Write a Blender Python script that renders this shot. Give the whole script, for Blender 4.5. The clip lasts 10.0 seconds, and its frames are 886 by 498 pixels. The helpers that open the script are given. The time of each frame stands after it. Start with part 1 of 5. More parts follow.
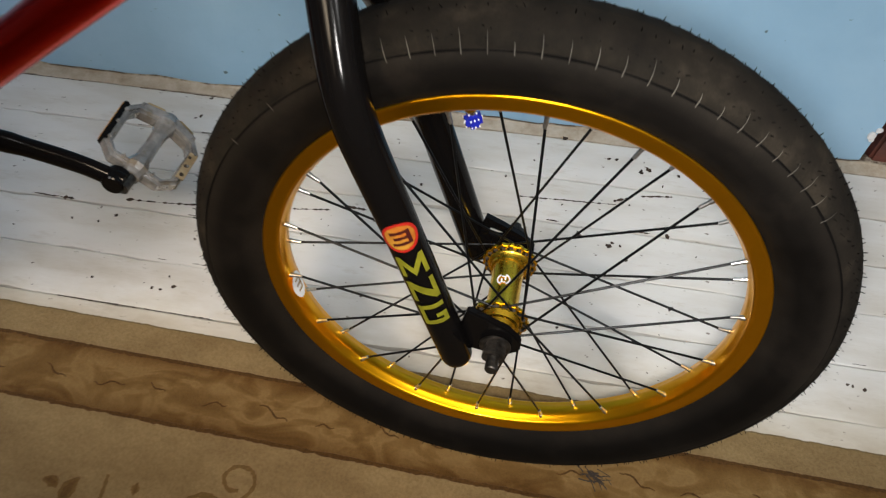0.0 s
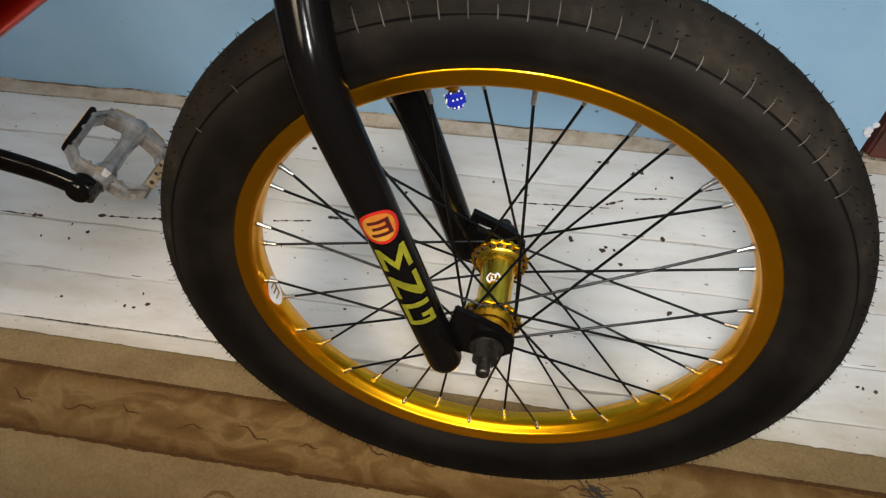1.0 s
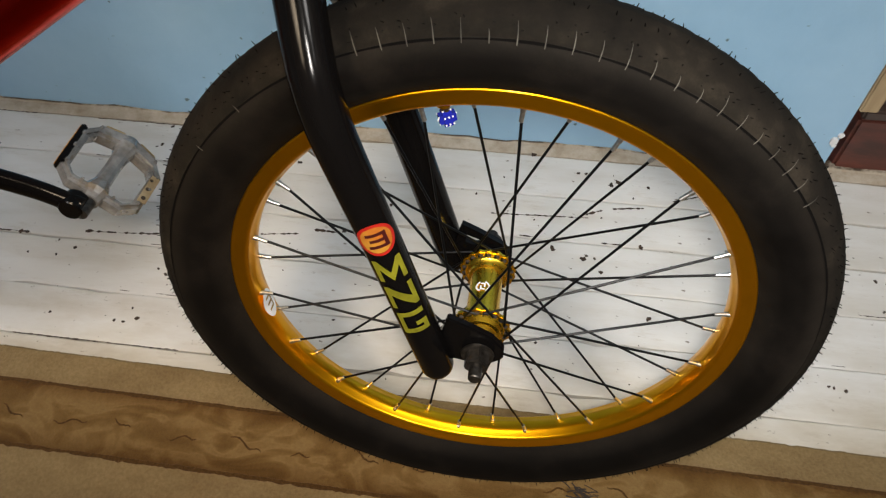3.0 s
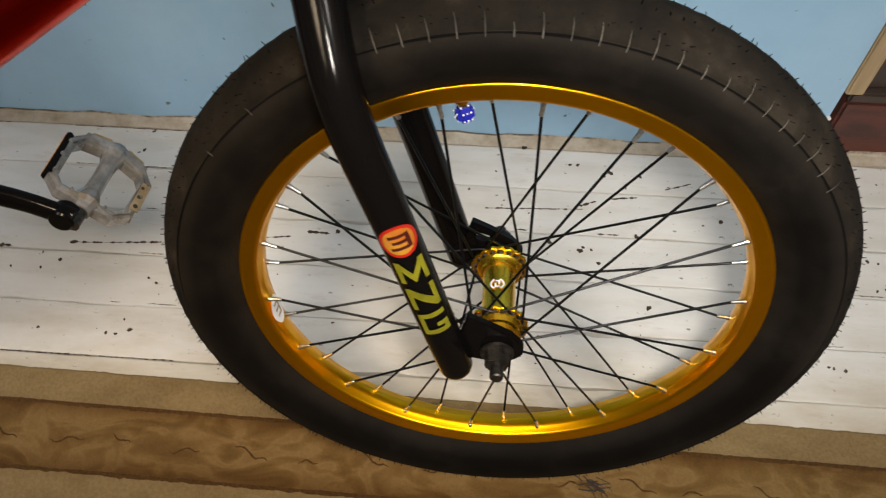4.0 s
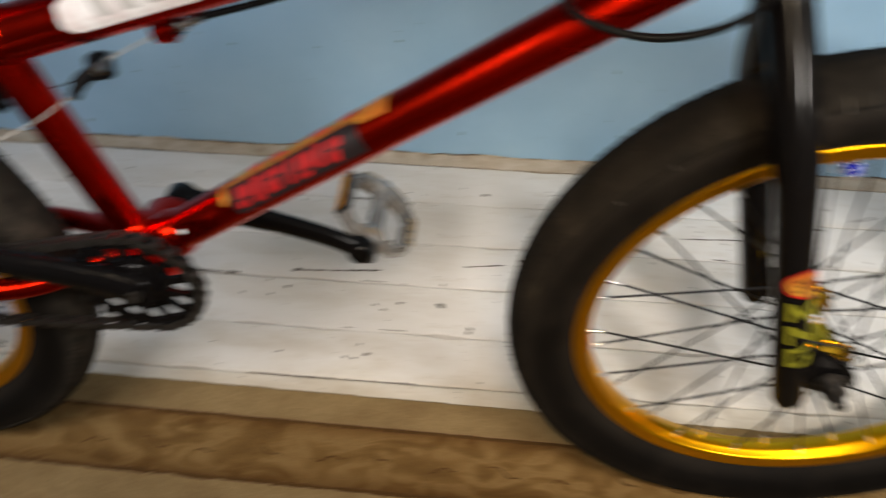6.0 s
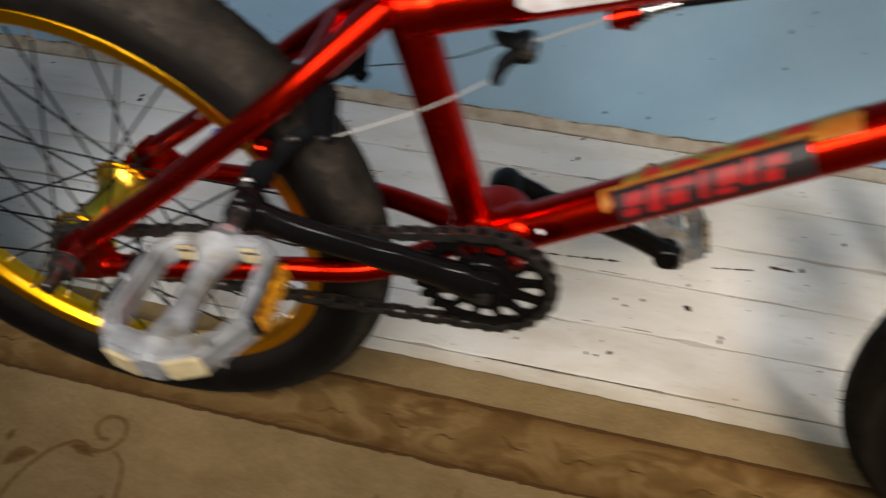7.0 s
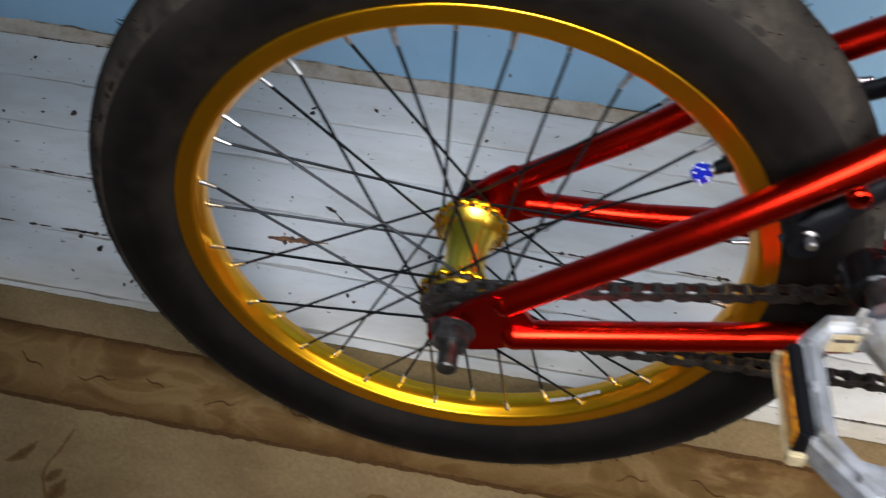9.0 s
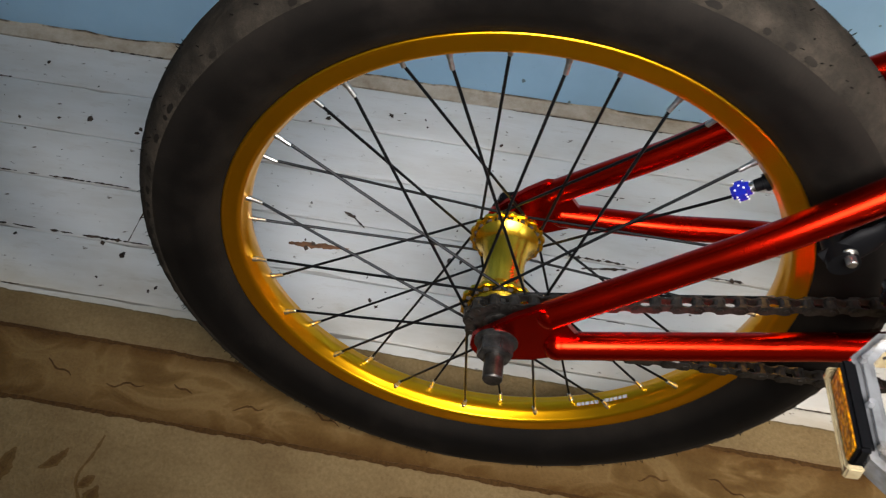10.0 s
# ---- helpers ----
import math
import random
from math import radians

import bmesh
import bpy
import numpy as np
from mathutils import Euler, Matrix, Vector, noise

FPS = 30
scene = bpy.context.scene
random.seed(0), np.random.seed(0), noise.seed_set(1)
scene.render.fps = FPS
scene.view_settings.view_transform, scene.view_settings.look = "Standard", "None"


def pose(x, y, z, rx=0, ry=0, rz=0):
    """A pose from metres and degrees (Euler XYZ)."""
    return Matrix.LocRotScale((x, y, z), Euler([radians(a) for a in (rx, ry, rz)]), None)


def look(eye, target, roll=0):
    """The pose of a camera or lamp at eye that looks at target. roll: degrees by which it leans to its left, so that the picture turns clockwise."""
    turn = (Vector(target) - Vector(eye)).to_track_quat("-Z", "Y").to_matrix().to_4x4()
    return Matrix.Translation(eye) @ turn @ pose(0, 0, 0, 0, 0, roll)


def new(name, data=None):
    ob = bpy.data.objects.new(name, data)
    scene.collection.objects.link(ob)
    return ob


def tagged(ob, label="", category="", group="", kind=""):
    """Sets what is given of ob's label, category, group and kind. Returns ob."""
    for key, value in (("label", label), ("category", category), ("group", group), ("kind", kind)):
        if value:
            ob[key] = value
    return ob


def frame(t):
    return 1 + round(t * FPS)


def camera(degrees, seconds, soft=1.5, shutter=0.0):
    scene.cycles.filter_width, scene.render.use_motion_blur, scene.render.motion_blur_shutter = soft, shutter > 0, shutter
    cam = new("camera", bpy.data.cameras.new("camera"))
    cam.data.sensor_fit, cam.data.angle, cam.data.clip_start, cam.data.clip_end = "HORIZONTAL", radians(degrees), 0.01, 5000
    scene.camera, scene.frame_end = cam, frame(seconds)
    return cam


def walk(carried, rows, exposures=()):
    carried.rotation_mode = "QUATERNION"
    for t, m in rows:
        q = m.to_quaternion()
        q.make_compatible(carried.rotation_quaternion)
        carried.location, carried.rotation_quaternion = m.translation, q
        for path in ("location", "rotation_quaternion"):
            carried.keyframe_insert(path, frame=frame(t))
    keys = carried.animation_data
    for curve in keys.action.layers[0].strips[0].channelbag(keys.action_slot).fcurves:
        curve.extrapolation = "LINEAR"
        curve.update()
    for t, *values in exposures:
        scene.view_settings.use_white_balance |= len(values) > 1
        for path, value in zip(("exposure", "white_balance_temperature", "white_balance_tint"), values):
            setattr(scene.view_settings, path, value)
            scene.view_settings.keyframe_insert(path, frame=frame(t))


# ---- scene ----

import itertools

# ---- camera and its way: seconds, place in metres, yaw, pitch and roll in degrees ----
WALK = [
    (0, 0.9167, -0.2529, 0.7901, 12.68, -57.33, -2.59),
    (0.5, 0.9172, -0.2525, 0.7533, 11.29, -56.01, -1.59),
    (1, 0.9191, -0.2501, 0.7449, 11.16, -55.25, -2.76),
    (1.5, 0.9236, -0.2552, 0.7508, 10.48, -54.68, -2.06),
    (2, 0.9209, -0.2627, 0.7587, 10.51, -54.41, -1.99),
    (2.5, 0.9168, -0.2652, 0.7650, 9.66, -54.31, -1.55),
    (4, 0.8767, -0.2592, 0.7575, 3.88, -54.92, 0.19),
    (4.5, 0.8432, -0.2658, 0.7661, 1.20, -54.30, 1.09),
    (5, 0.7950, -0.2794, 0.7750, -3.30, -53.63, 3.64),
    (5.5, 0.7174, -0.2969, 0.8009, -3.01, -52.90, 3.23),
    (6, 0.6136, -0.2932, 0.8067, 4.95, -53.62, -0.32),
    (6.2, 0.5810, -0.2874, 0.8060, 10.14, -54.40, -2.05),
    (7.3, 0.3089, -0.2444, 0.7755, 14.05, -58.13, -1.26),
    (7.5, 0.2804, -0.2430, 0.7712, 15.25, -58.01, -1.63),
    (7.8, 0.2329, -0.2443, 0.7615, 17.95, -57.64, -3.25),
    (8, 0.1968, -0.2496, 0.7512, 17.41, -57.63, -1.65),
    (8.2, 0.1639, -0.2434, 0.7272, 18.06, -58.24, -2.81),
    (8.5, 0.0829, -0.2424, 0.7154, 10.77, -57.57, 2.54),
    (9, 0.0105, -0.2249, 0.7000, 5.68, -57.50, 4.30),
    (9.5, -0.0277, -0.2222, 0.7091, 5.23, -58.06, 4.65),
    (10, -0.0288, -0.2257, 0.7171, 3.49, -58.03, 5.87),
]

cam = camera(62.66, 10.0, soft=1.25, shutter=0.85)
walk(cam, [(t, pose(x, y, z, 90 + pitch, 0, yaw) @ pose(0, 0, 0, 0, 0, roll)) for t, x, y, z, yaw, pitch, roll in WALK],
     exposures=[(0.0, -0.06, 6350, 10), (2.5, -0.08, 6400, 10), (4.0, -0.04, 6800, 11), (5.0, 0.02, 6700, 11), (5.7, 0.06, 6700, 11), (6.5, 0.0, 6700, 11), (7.5, 0.0, 6450, 10), (8.0, 0.02, 6050, 10), (8.5, 0.16, 5900, 10), (9.0, 0.38, 5800, 10), (10.0, 0.43, 6400, 10)])

# ---- world and light ----
world = bpy.data.worlds.new("room_dark")
scene.world = world
world.use_nodes = True
world.node_tree.nodes["Background"].inputs[0].default_value = (0.55, 0.62, 0.72, 1)
world.node_tree.nodes["Background"].inputs[1].default_value = 0.01


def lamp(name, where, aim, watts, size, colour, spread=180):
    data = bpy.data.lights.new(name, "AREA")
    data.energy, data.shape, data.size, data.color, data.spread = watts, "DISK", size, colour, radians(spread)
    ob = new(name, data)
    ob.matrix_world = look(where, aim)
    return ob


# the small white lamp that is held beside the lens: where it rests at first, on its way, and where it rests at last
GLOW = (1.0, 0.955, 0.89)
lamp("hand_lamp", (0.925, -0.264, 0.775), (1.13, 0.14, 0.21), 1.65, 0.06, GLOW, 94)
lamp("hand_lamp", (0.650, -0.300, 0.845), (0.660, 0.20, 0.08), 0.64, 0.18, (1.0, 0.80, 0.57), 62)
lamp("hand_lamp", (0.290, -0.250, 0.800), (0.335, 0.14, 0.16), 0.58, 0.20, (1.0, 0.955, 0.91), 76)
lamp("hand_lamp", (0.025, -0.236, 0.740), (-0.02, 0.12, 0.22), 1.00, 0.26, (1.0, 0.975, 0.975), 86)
# an assumed room light, out of view, added high up towards the door side
lamp("assumed_room_light", (2.15, -0.95, 2.15), (1.3, 0.2, 0.1), 22.0, 0.5, (1.0, 0.97, 0.93))


# ---- materials ----
def material(name, colour, rough=0.5, metal=0.0, coat=0.0):
    m = bpy.data.materials.new(name)
    m.use_nodes = True
    b = m.node_tree.nodes["Principled BSDF"]
    b.inputs["Base Color"].default_value = (*colour, 1)
    b.inputs["Roughness"].default_value = rough
    b.inputs["Metallic"].default_value = metal
    b.inputs["Coat Weight"].default_value = coat
    b.inputs["Coat Roughness"].default_value = 0.12
    return m


def node(m, kind, **values):
    n = m.node_tree.nodes.new(kind)
    for k, v in values.items():
        n.inputs[k.replace("_", " ")].default_value = v
    return n


def link(m, a, b):
    m.node_tree.links.new(a, b)


def noise_of(m, scale, detail=4.0, rough=0.55, stretch=(1, 1, 1), dist=0.0):
    """A noise in the object's own metres; stretch scales the axes."""
    co, mp = node(m, "ShaderNodeTexCoord"), node(m, "ShaderNodeMapping")
    mp.inputs["Scale"].default_value = stretch
    n = node(m, "ShaderNodeTexNoise", Scale=scale, Detail=detail, Roughness=rough, Distortion=dist)
    link(m, co.outputs["Object"], mp.inputs[0])
    link(m, mp.outputs[0], n.inputs["Vector"])
    return n.outputs["Fac"]


def ramp(m, fac, stops):
    r = node(m, "ShaderNodeValToRGB")
    e = r.color_ramp.elements
    while len(e) < len(stops):
        e.new(0.5)
    for el, (p, c) in zip(e, stops):
        el.position, el.color = p, (*c, 1) if len(c) == 3 else c
    link(m, fac, r.inputs[0])
    return r.outputs[0]


def mixed(m, fac, a, b, mode="MIX"):
    n = m.node_tree.nodes.new("ShaderNodeMix")
    n.data_type, n.blend_type = "RGBA", mode
    for s, v in ((n.inputs[0], fac), (n.inputs[6], a), (n.inputs[7], b)):
        if hasattr(v, "is_linked"):
            link(m, v, s)
        else:
            s.default_value = v if isinstance(v, float) else (*v, 1)
    return n.outputs[2]


def finish(m, colour=None, rough=None, bump=None, depth=0.001, strength=0.5):
    b = m.node_tree.nodes["Principled BSDF"]
    if colour is not None:
        link(m, colour, b.inputs["Base Color"])
    if rough is not None:
        link(m, rough, b.inputs["Roughness"])
    if bump is not None:
        bp = node(m, "ShaderNodeBump", Strength=strength, Distance=depth)
        link(m, bump, bp.inputs["Height"])
        link(m, bp.outputs[0], b.inputs["Normal"])
    return m


def grey(v):
    return (v, v, v)


# white floor paint, worn and spotted
WHITE = material("white_floor_paint", (0.70, 0.69, 0.66), 0.45)
_g = noise_of(WHITE, 9.0, 6, 0.6, (0.5, 2.0, 1.0))
_c = ramp(WHITE, _g, [(0.30, (0.60, 0.57, 0.52)), (0.55, (0.72, 0.71, 0.69)), (0.8, (0.76, 0.75, 0.74))])
_s = ramp(WHITE, noise_of(WHITE, 120.0, 3, 0.6, (0.6, 1.0, 1.0)), [(0.27, (0.25, 0.21, 0.17)), (0.33, (1, 1, 1))])
_f = ramp(WHITE, noise_of(WHITE, 34.0, 8, 0.75, (0.35, 1.6, 1.0)), [(0.30, (0.80, 0.76, 0.70)), (0.45, (1, 1, 1))])
_c = mixed(WHITE, 1.0, _c, _s, "MULTIPLY")
_c = mixed(WHITE, 0.8, _c, _f, "MULTIPLY")
# dirt trodden into the boards along the carpet's edge
_xyz, _add = node(WHITE, "ShaderNodeSeparateXYZ"), node(WHITE, "ShaderNodeMath")
link(WHITE, node(WHITE, "ShaderNodeNewGeometry").outputs["Position"], _xyz.inputs[0])
_off = ramp(WHITE, noise_of(WHITE, 12.0, 6, 0.65, (0.5, 1.0, 1.0)), [(0.3, grey(0.0)), (0.7, grey(0.07))])
link(WHITE, _xyz.outputs["Y"], _add.inputs[0])
link(WHITE, _off, _add.inputs[1])
_d = ramp(WHITE, _add.outputs[0], [(0.085, (0.62, 0.53, 0.40)), (0.115, (0.80, 0.74, 0.64)), (0.19, (1, 1, 1))])
_c = mixed(WHITE, 0.9, _c, _d, "MULTIPLY")
finish(WHITE, _c, ramp(WHITE, _g, [(0.3, grey(0.62)), (0.8, grey(0.40))]), noise_of(WHITE, 60.0, 6, 0.6, (0.25, 1.5, 1.0)), 0.0012, 0.45)

BLUE = material("blue_wall_paint", (0.40, 0.59, 0.76), 0.5)
_g = noise_of(BLUE, 5.0, 6, 0.6)
_c = ramp(BLUE, _g, [(0.3, (0.30, 0.52, 0.74)), (0.7, (0.38, 0.61, 0.83))])
_s = ramp(BLUE, noise_of(BLUE, 70.0, 2, 0.5), [(0.25, (0.35, 0.33, 0.30)), (0.29, (1, 1, 1))])
finish(BLUE, mixed(BLUE, 1.0, _c, _s, "MULTIPLY"), None, noise_of(BLUE, 25.0, 7, 0.65), 0.003, 0.35)

PLASTER = material("bare_plaster_edge", (0.48, 0.40, 0.30), 0.9)
_g = noise_of(PLASTER, 24.0, 7, 0.7)
_c = ramp(PLASTER, _g, [(0.26, (0.24, 0.185, 0.125)), (0.42, (0.40, 0.335, 0.255)), (0.6, (0.52, 0.465, 0.385)), (0.8, (0.60, 0.56, 0.50))])
# the broken dark crack where it meets the wall paint
_xyz, _mr = node(PLASTER, "ShaderNodeSeparateXYZ"), node(PLASTER, "ShaderNodeMapRange")
link(PLASTER, node(PLASTER, "ShaderNodeNewGeometry").outputs["Position"], _xyz.inputs[0])
for _k, _v in ((1, 0.4665), (2, 0.4720)):
    _mr.inputs[_k].default_value = _v
link(PLASTER, _xyz.outputs["Y"], _mr.inputs[0])
_e = ramp(PLASTER, _mr.outputs[0], [(0.60, (1, 1, 1)), (0.80, (0.16, 0.13, 0.11))])
_c = mixed(PLASTER, ramp(PLASTER, noise_of(PLASTER, 16.0, 7, 0.7), [(0.44, grey(0.0)), (0.54, grey(1.0))]), _c, mixed(PLASTER, 1.0, _c, _e, "MULTIPLY"))
finish(PLASTER, _c, None, _g, 0.004, 0.7)

GAP = material("dark_gap_dirt", (0.035, 0.026, 0.020), 0.95)
BAREWOOD = material("bare_brown_wood", (0.16, 0.07, 0.03), 0.9)
finish(BAREWOOD, ramp(BAREWOOD, noise_of(BAREWOOD, 160.0, 5, 0.65, (0.3, 1, 1)), [(0.35, (0.05, 0.022, 0.010)), (0.6, (0.22, 0.10, 0.042))]))
CHIP = material("chipped_dark_wood", (0.05, 0.035, 0.025), 0.9)
finish(CHIP, ramp(CHIP, noise_of(CHIP, 90.0, 4, 0.6), [(0.3, (0.012, 0.009, 0.008)), (0.7, (0.075, 0.046, 0.028))]))

JAMB = material("brown_red_door_paint", (0.10, 0.035, 0.025), 0.5)
_g = noise_of(JAMB, 14.0, 6, 0.6, (1, 1, 3))
finish(JAMB, ramp(JAMB, _g, [(0.3, (0.055, 0.022, 0.017)), (0.7, (0.16, 0.045, 0.03))]), None, _g, 0.002, 0.4)
DOORDARK = material("dark_brown_door", (0.06, 0.04, 0.032), 0.45)
finish(DOORDARK, ramp(DOORDARK, noise_of(DOORDARK, 20.0, 5, 0.6, (1, 1, 0.2)), [(0.3, (0.035, 0.024, 0.02)), (0.7, (0.08, 0.05, 0.04))]))
RAWWOOD = material("raw_beige_wood", (0.42, 0.31, 0.18), 0.7)
finish(RAWWOOD, ramp(RAWWOOD, noise_of(RAWWOOD, 30.0, 6, 0.6, (2, 2, 0.2)), [(0.3, (0.30, 0.21, 0.11)), (0.7, (0.50, 0.38, 0.23))]))
CREAM = material("plain_room_paint", (0.55, 0.52, 0.46), 0.8)
finish(CREAM, ramp(CREAM, noise_of(CREAM, 3.0, 5, 0.6), [(0.3, (0.48, 0.45, 0.40)), (0.7, (0.58, 0.55, 0.50))]))


def pile(name, dark, light, deep):
    m = material(name, light, 0.95)
    b = m.node_tree.nodes["Principled BSDF"]
    b.inputs["Sheen Weight"].default_value = 0.05
    b.inputs["Specular IOR Level"].default_value = 0.12
    g = noise_of(m, 300.0, 4, 0.7)
    f = noise_of(m, 14.0, 5, 0.62, (0.7, 1.4, 1.0))
    c = ramp(m, g, [(0.3, dark), (0.7, light)])
    c = mixed(m, 0.75, c, ramp(m, f, [(0.32, deep), (0.62, (1, 1, 1))]), "MULTIPLY")
    return finish(m, c, None, g, 0.003, 0.8)


CARPET = pile("beige_carpet_pile", (0.205, 0.138, 0.060), (0.285, 0.196, 0.092), (0.68, 0.63, 0.57))
BROWN = pile("brown_motif_pile", (0.054, 0.025, 0.007), (0.112, 0.055, 0.016), (0.7, 0.65, 0.6))
SCROLL = pile("soft_brown_scroll_pile", (0.122, 0.071, 0.022), (0.186, 0.110, 0.037), (0.7, 0.62, 0.55))

# the border's woven scrolls: cream and brown swirls that run into one another, browner beside the two lines
BORDER = material("tan_scroll_border_pile", (0.19, 0.11, 0.034), 0.95)
_b = BORDER.node_tree.nodes["Principled BSDF"]
_b.inputs["Sheen Weight"].default_value = 0.05
_b.inputs["Specular IOR Level"].default_value = 0.12
_g = noise_of(BORDER, 300.0, 4, 0.7)
_w = noise_of(BORDER, 17.0, 2.0, 0.45, (0.8, 1.5, 1.0), 1.7)
_c = ramp(BORDER, _w, [(0.32, (0.130, 0.070, 0.020)), (0.43, (0.160, 0.089, 0.027)), (0.50, (0.184, 0.106, 0.034)), (0.57, (0.230, 0.142, 0.053)), (0.66, (0.205, 0.122, 0.043))])
_c = mixed(BORDER, 0.6, _c, ramp(BORDER, _g, [(0.3, (0.72, 0.68, 0.62)), (0.7, (1, 1, 1))]), "MULTIPLY")
_xyz = node(BORDER, "ShaderNodeSeparateXYZ")
link(BORDER, node(BORDER, "ShaderNodeTexCoord").outputs["Object"], _xyz.inputs[0])
_mr = node(BORDER, "ShaderNodeMapRange")
for _k, _v in ((1, -0.1109), (2, -0.0426)):
    _mr.inputs[_k].default_value = _v
link(BORDER, _xyz.outputs["Y"], _mr.inputs[0])
_e = ramp(BORDER, _mr.outputs[0], [(0.0, (0.62, 0.54, 0.44)), (0.14, (0.80, 0.75, 0.68)), (0.28, (1, 1, 1)), (0.78, (1, 1, 1)), (0.90, (0.84, 0.78, 0.70)), (1.0, (0.66, 0.57, 0.46))])
finish(BORDER, mixed(BORDER, 1.0, _c, _e, "MULTIPLY"), None, _g, 0.003, 0.8)
VEIN = pile("dark_leaf_pile", (0.092, 0.050, 0.015), (0.150, 0.084, 0.027), (0.7, 0.62, 0.55))
RED = material("candy_red_metallic_paint", (0.60, 0.012, 0.004), 0.34, 1.0, 0.0)
_fl = noise_of(RED, 900.0, 2, 0.5)
_g = noise_of(RED, 30.0, 5, 0.6)
finish(RED, ramp(RED, _g, [(0.3, (0.54, 0.009, 0.002)), (0.7, (0.64, 0.014, 0.003))]), ramp(RED, _g, [(0.3, grey(0.28)), (0.7, grey(0.21))]), _fl, 0.0003, 0.12)

GOLD = material("gold_anodised_aluminium", (0.80, 0.43, 0.03), 0.26, 1.0, 0.12)
_g = noise_of(GOLD, 40.0, 5, 0.6)
finish(GOLD, ramp(GOLD, _g, [(0.3, (0.86, 0.400, 0.004)), (0.7, (0.93, 0.455, 0.007))]), ramp(GOLD, _g, [(0.3, grey(0.35)), (0.7, grey(0.29))]), noise_of(GOLD, 500.0, 2, 0.5), 0.0001, 0.03)
GOLDHUB = material("polished_gold_hub", (0.78, 0.56, 0.07), 0.27, 1.0)
finish(GOLDHUB, ramp(GOLDHUB, noise_of(GOLDHUB, 60.0, 4, 0.6), [(0.3, (0.90, 0.54, 0.03)), (0.7, (0.98, 0.65, 0.06))]))

def wheel_radius(m):
    """The distance from the axle, in the wheel's own metres."""
    co, mul = node(m, "ShaderNodeTexCoord"), m.node_tree.nodes.new("ShaderNodeVectorMath")
    mul.operation = "MULTIPLY"
    mul.inputs[1].default_value = (1, 0, 1)
    link(m, co.outputs["Object"], mul.inputs[0])
    ln = m.node_tree.nodes.new("ShaderNodeVectorMath")
    ln.operation = "LENGTH"
    link(m, mul.outputs[0], ln.inputs[0])
    return ln.outputs["Value"]


TYRE = material("black_dusty_rubber", (0.018, 0.018, 0.019), 0.62)
_g = noise_of(TYRE, 13.0, 8, 0.72)
_n = noise_of(TYRE, 5.0, 4, 0.6)
_mr = node(TYRE, "ShaderNodeMapRange")
for _k, _v in ((1, 0.200), (2, 0.260)):
    _mr.inputs[_k].default_value = _v
link(TYRE, wheel_radius(TYRE), _mr.inputs[0])
# dust that has settled beside the rim and on the shoulder, and the cleaner black wall between
_d = ramp(TYRE, _mr.outputs[0], [(0.0, grey(0.75)), (0.12, grey(0.55)), (0.28, grey(0.06)), (0.50, grey(0.10)), (0.72, grey(0.75)), (0.95, grey(1.0))])
_d = mixed(TYRE, 1.0, _d, ramp(TYRE, _n, [(0.3, grey(0.35)), (0.65, grey(1.0))]), "MULTIPLY")
_c = ramp(TYRE, _g, [(0.30, (0.0016, 0.0013, 0.0012)), (0.52, (0.0038, 0.0031, 0.0026)), (0.72, (0.0120, 0.0094, 0.0074))])
_dust = ramp(TYRE, _g, [(0.3, (0.0110, 0.0092, 0.0076)), (0.7, (0.028, 0.0230, 0.0180))])
finish(TYRE, mixed(TYRE, _d, _c, _dust), ramp(TYRE, _g, [(0.3, grey(0.6)), (0.7, grey(0.85))]), noise_of(TYRE, 400.0, 3, 0.6), 0.0005, 0.3)
TREAD = material("brown_dusted_tread_rubber", (0.07, 0.058, 0.045), 0.9)
_g = noise_of(TREAD, 30.0, 6, 0.7)
finish(TREAD, ramp(TREAD, _g, [(0.3, (0.0050, 0.0042, 0.0034)), (0.55, (0.0125, 0.0101, 0.0075)), (0.8, (0.033, 0.0262, 0.0188))]), None, noise_of(TREAD, 300.0, 4, 0.6), 0.0008, 0.5)
TREADDARK = material("dark_worn_tread_rubber", (0.012, 0.0115, 0.0105), 0.9)
_g = noise_of(TREADDARK, 45.0, 6, 0.7)
finish(TREADDARK, ramp(TREADDARK, _g, [(0.30, (0.0125, 0.0106, 0.0084)), (0.50, (0.027, 0.0223, 0.0170)), (0.72, (0.054, 0.043, 0.032))]), None, noise_of(TREADDARK, 160.0, 5, 0.7), 0.0020, 0.8)
SIPE = material("pale_tread_cut", (0.17, 0.155, 0.13), 0.95)
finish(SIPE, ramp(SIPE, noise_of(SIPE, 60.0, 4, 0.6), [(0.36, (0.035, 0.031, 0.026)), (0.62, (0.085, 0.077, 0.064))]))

# black of the mould stubs, and of the shade drawn along the tread's step
STUBSHADE = material("black_stub_and_step_shade", (0.0032, 0.0028, 0.0026), 0.95)
for _m, _v in ((STUBSHADE, 0.05), (TYRE, 0.07), (TREAD, 0.10), (TREADDARK, 0.08)):
    _m.node_tree.nodes["Principled BSDF"].inputs["Specular IOR Level"].default_value = _v

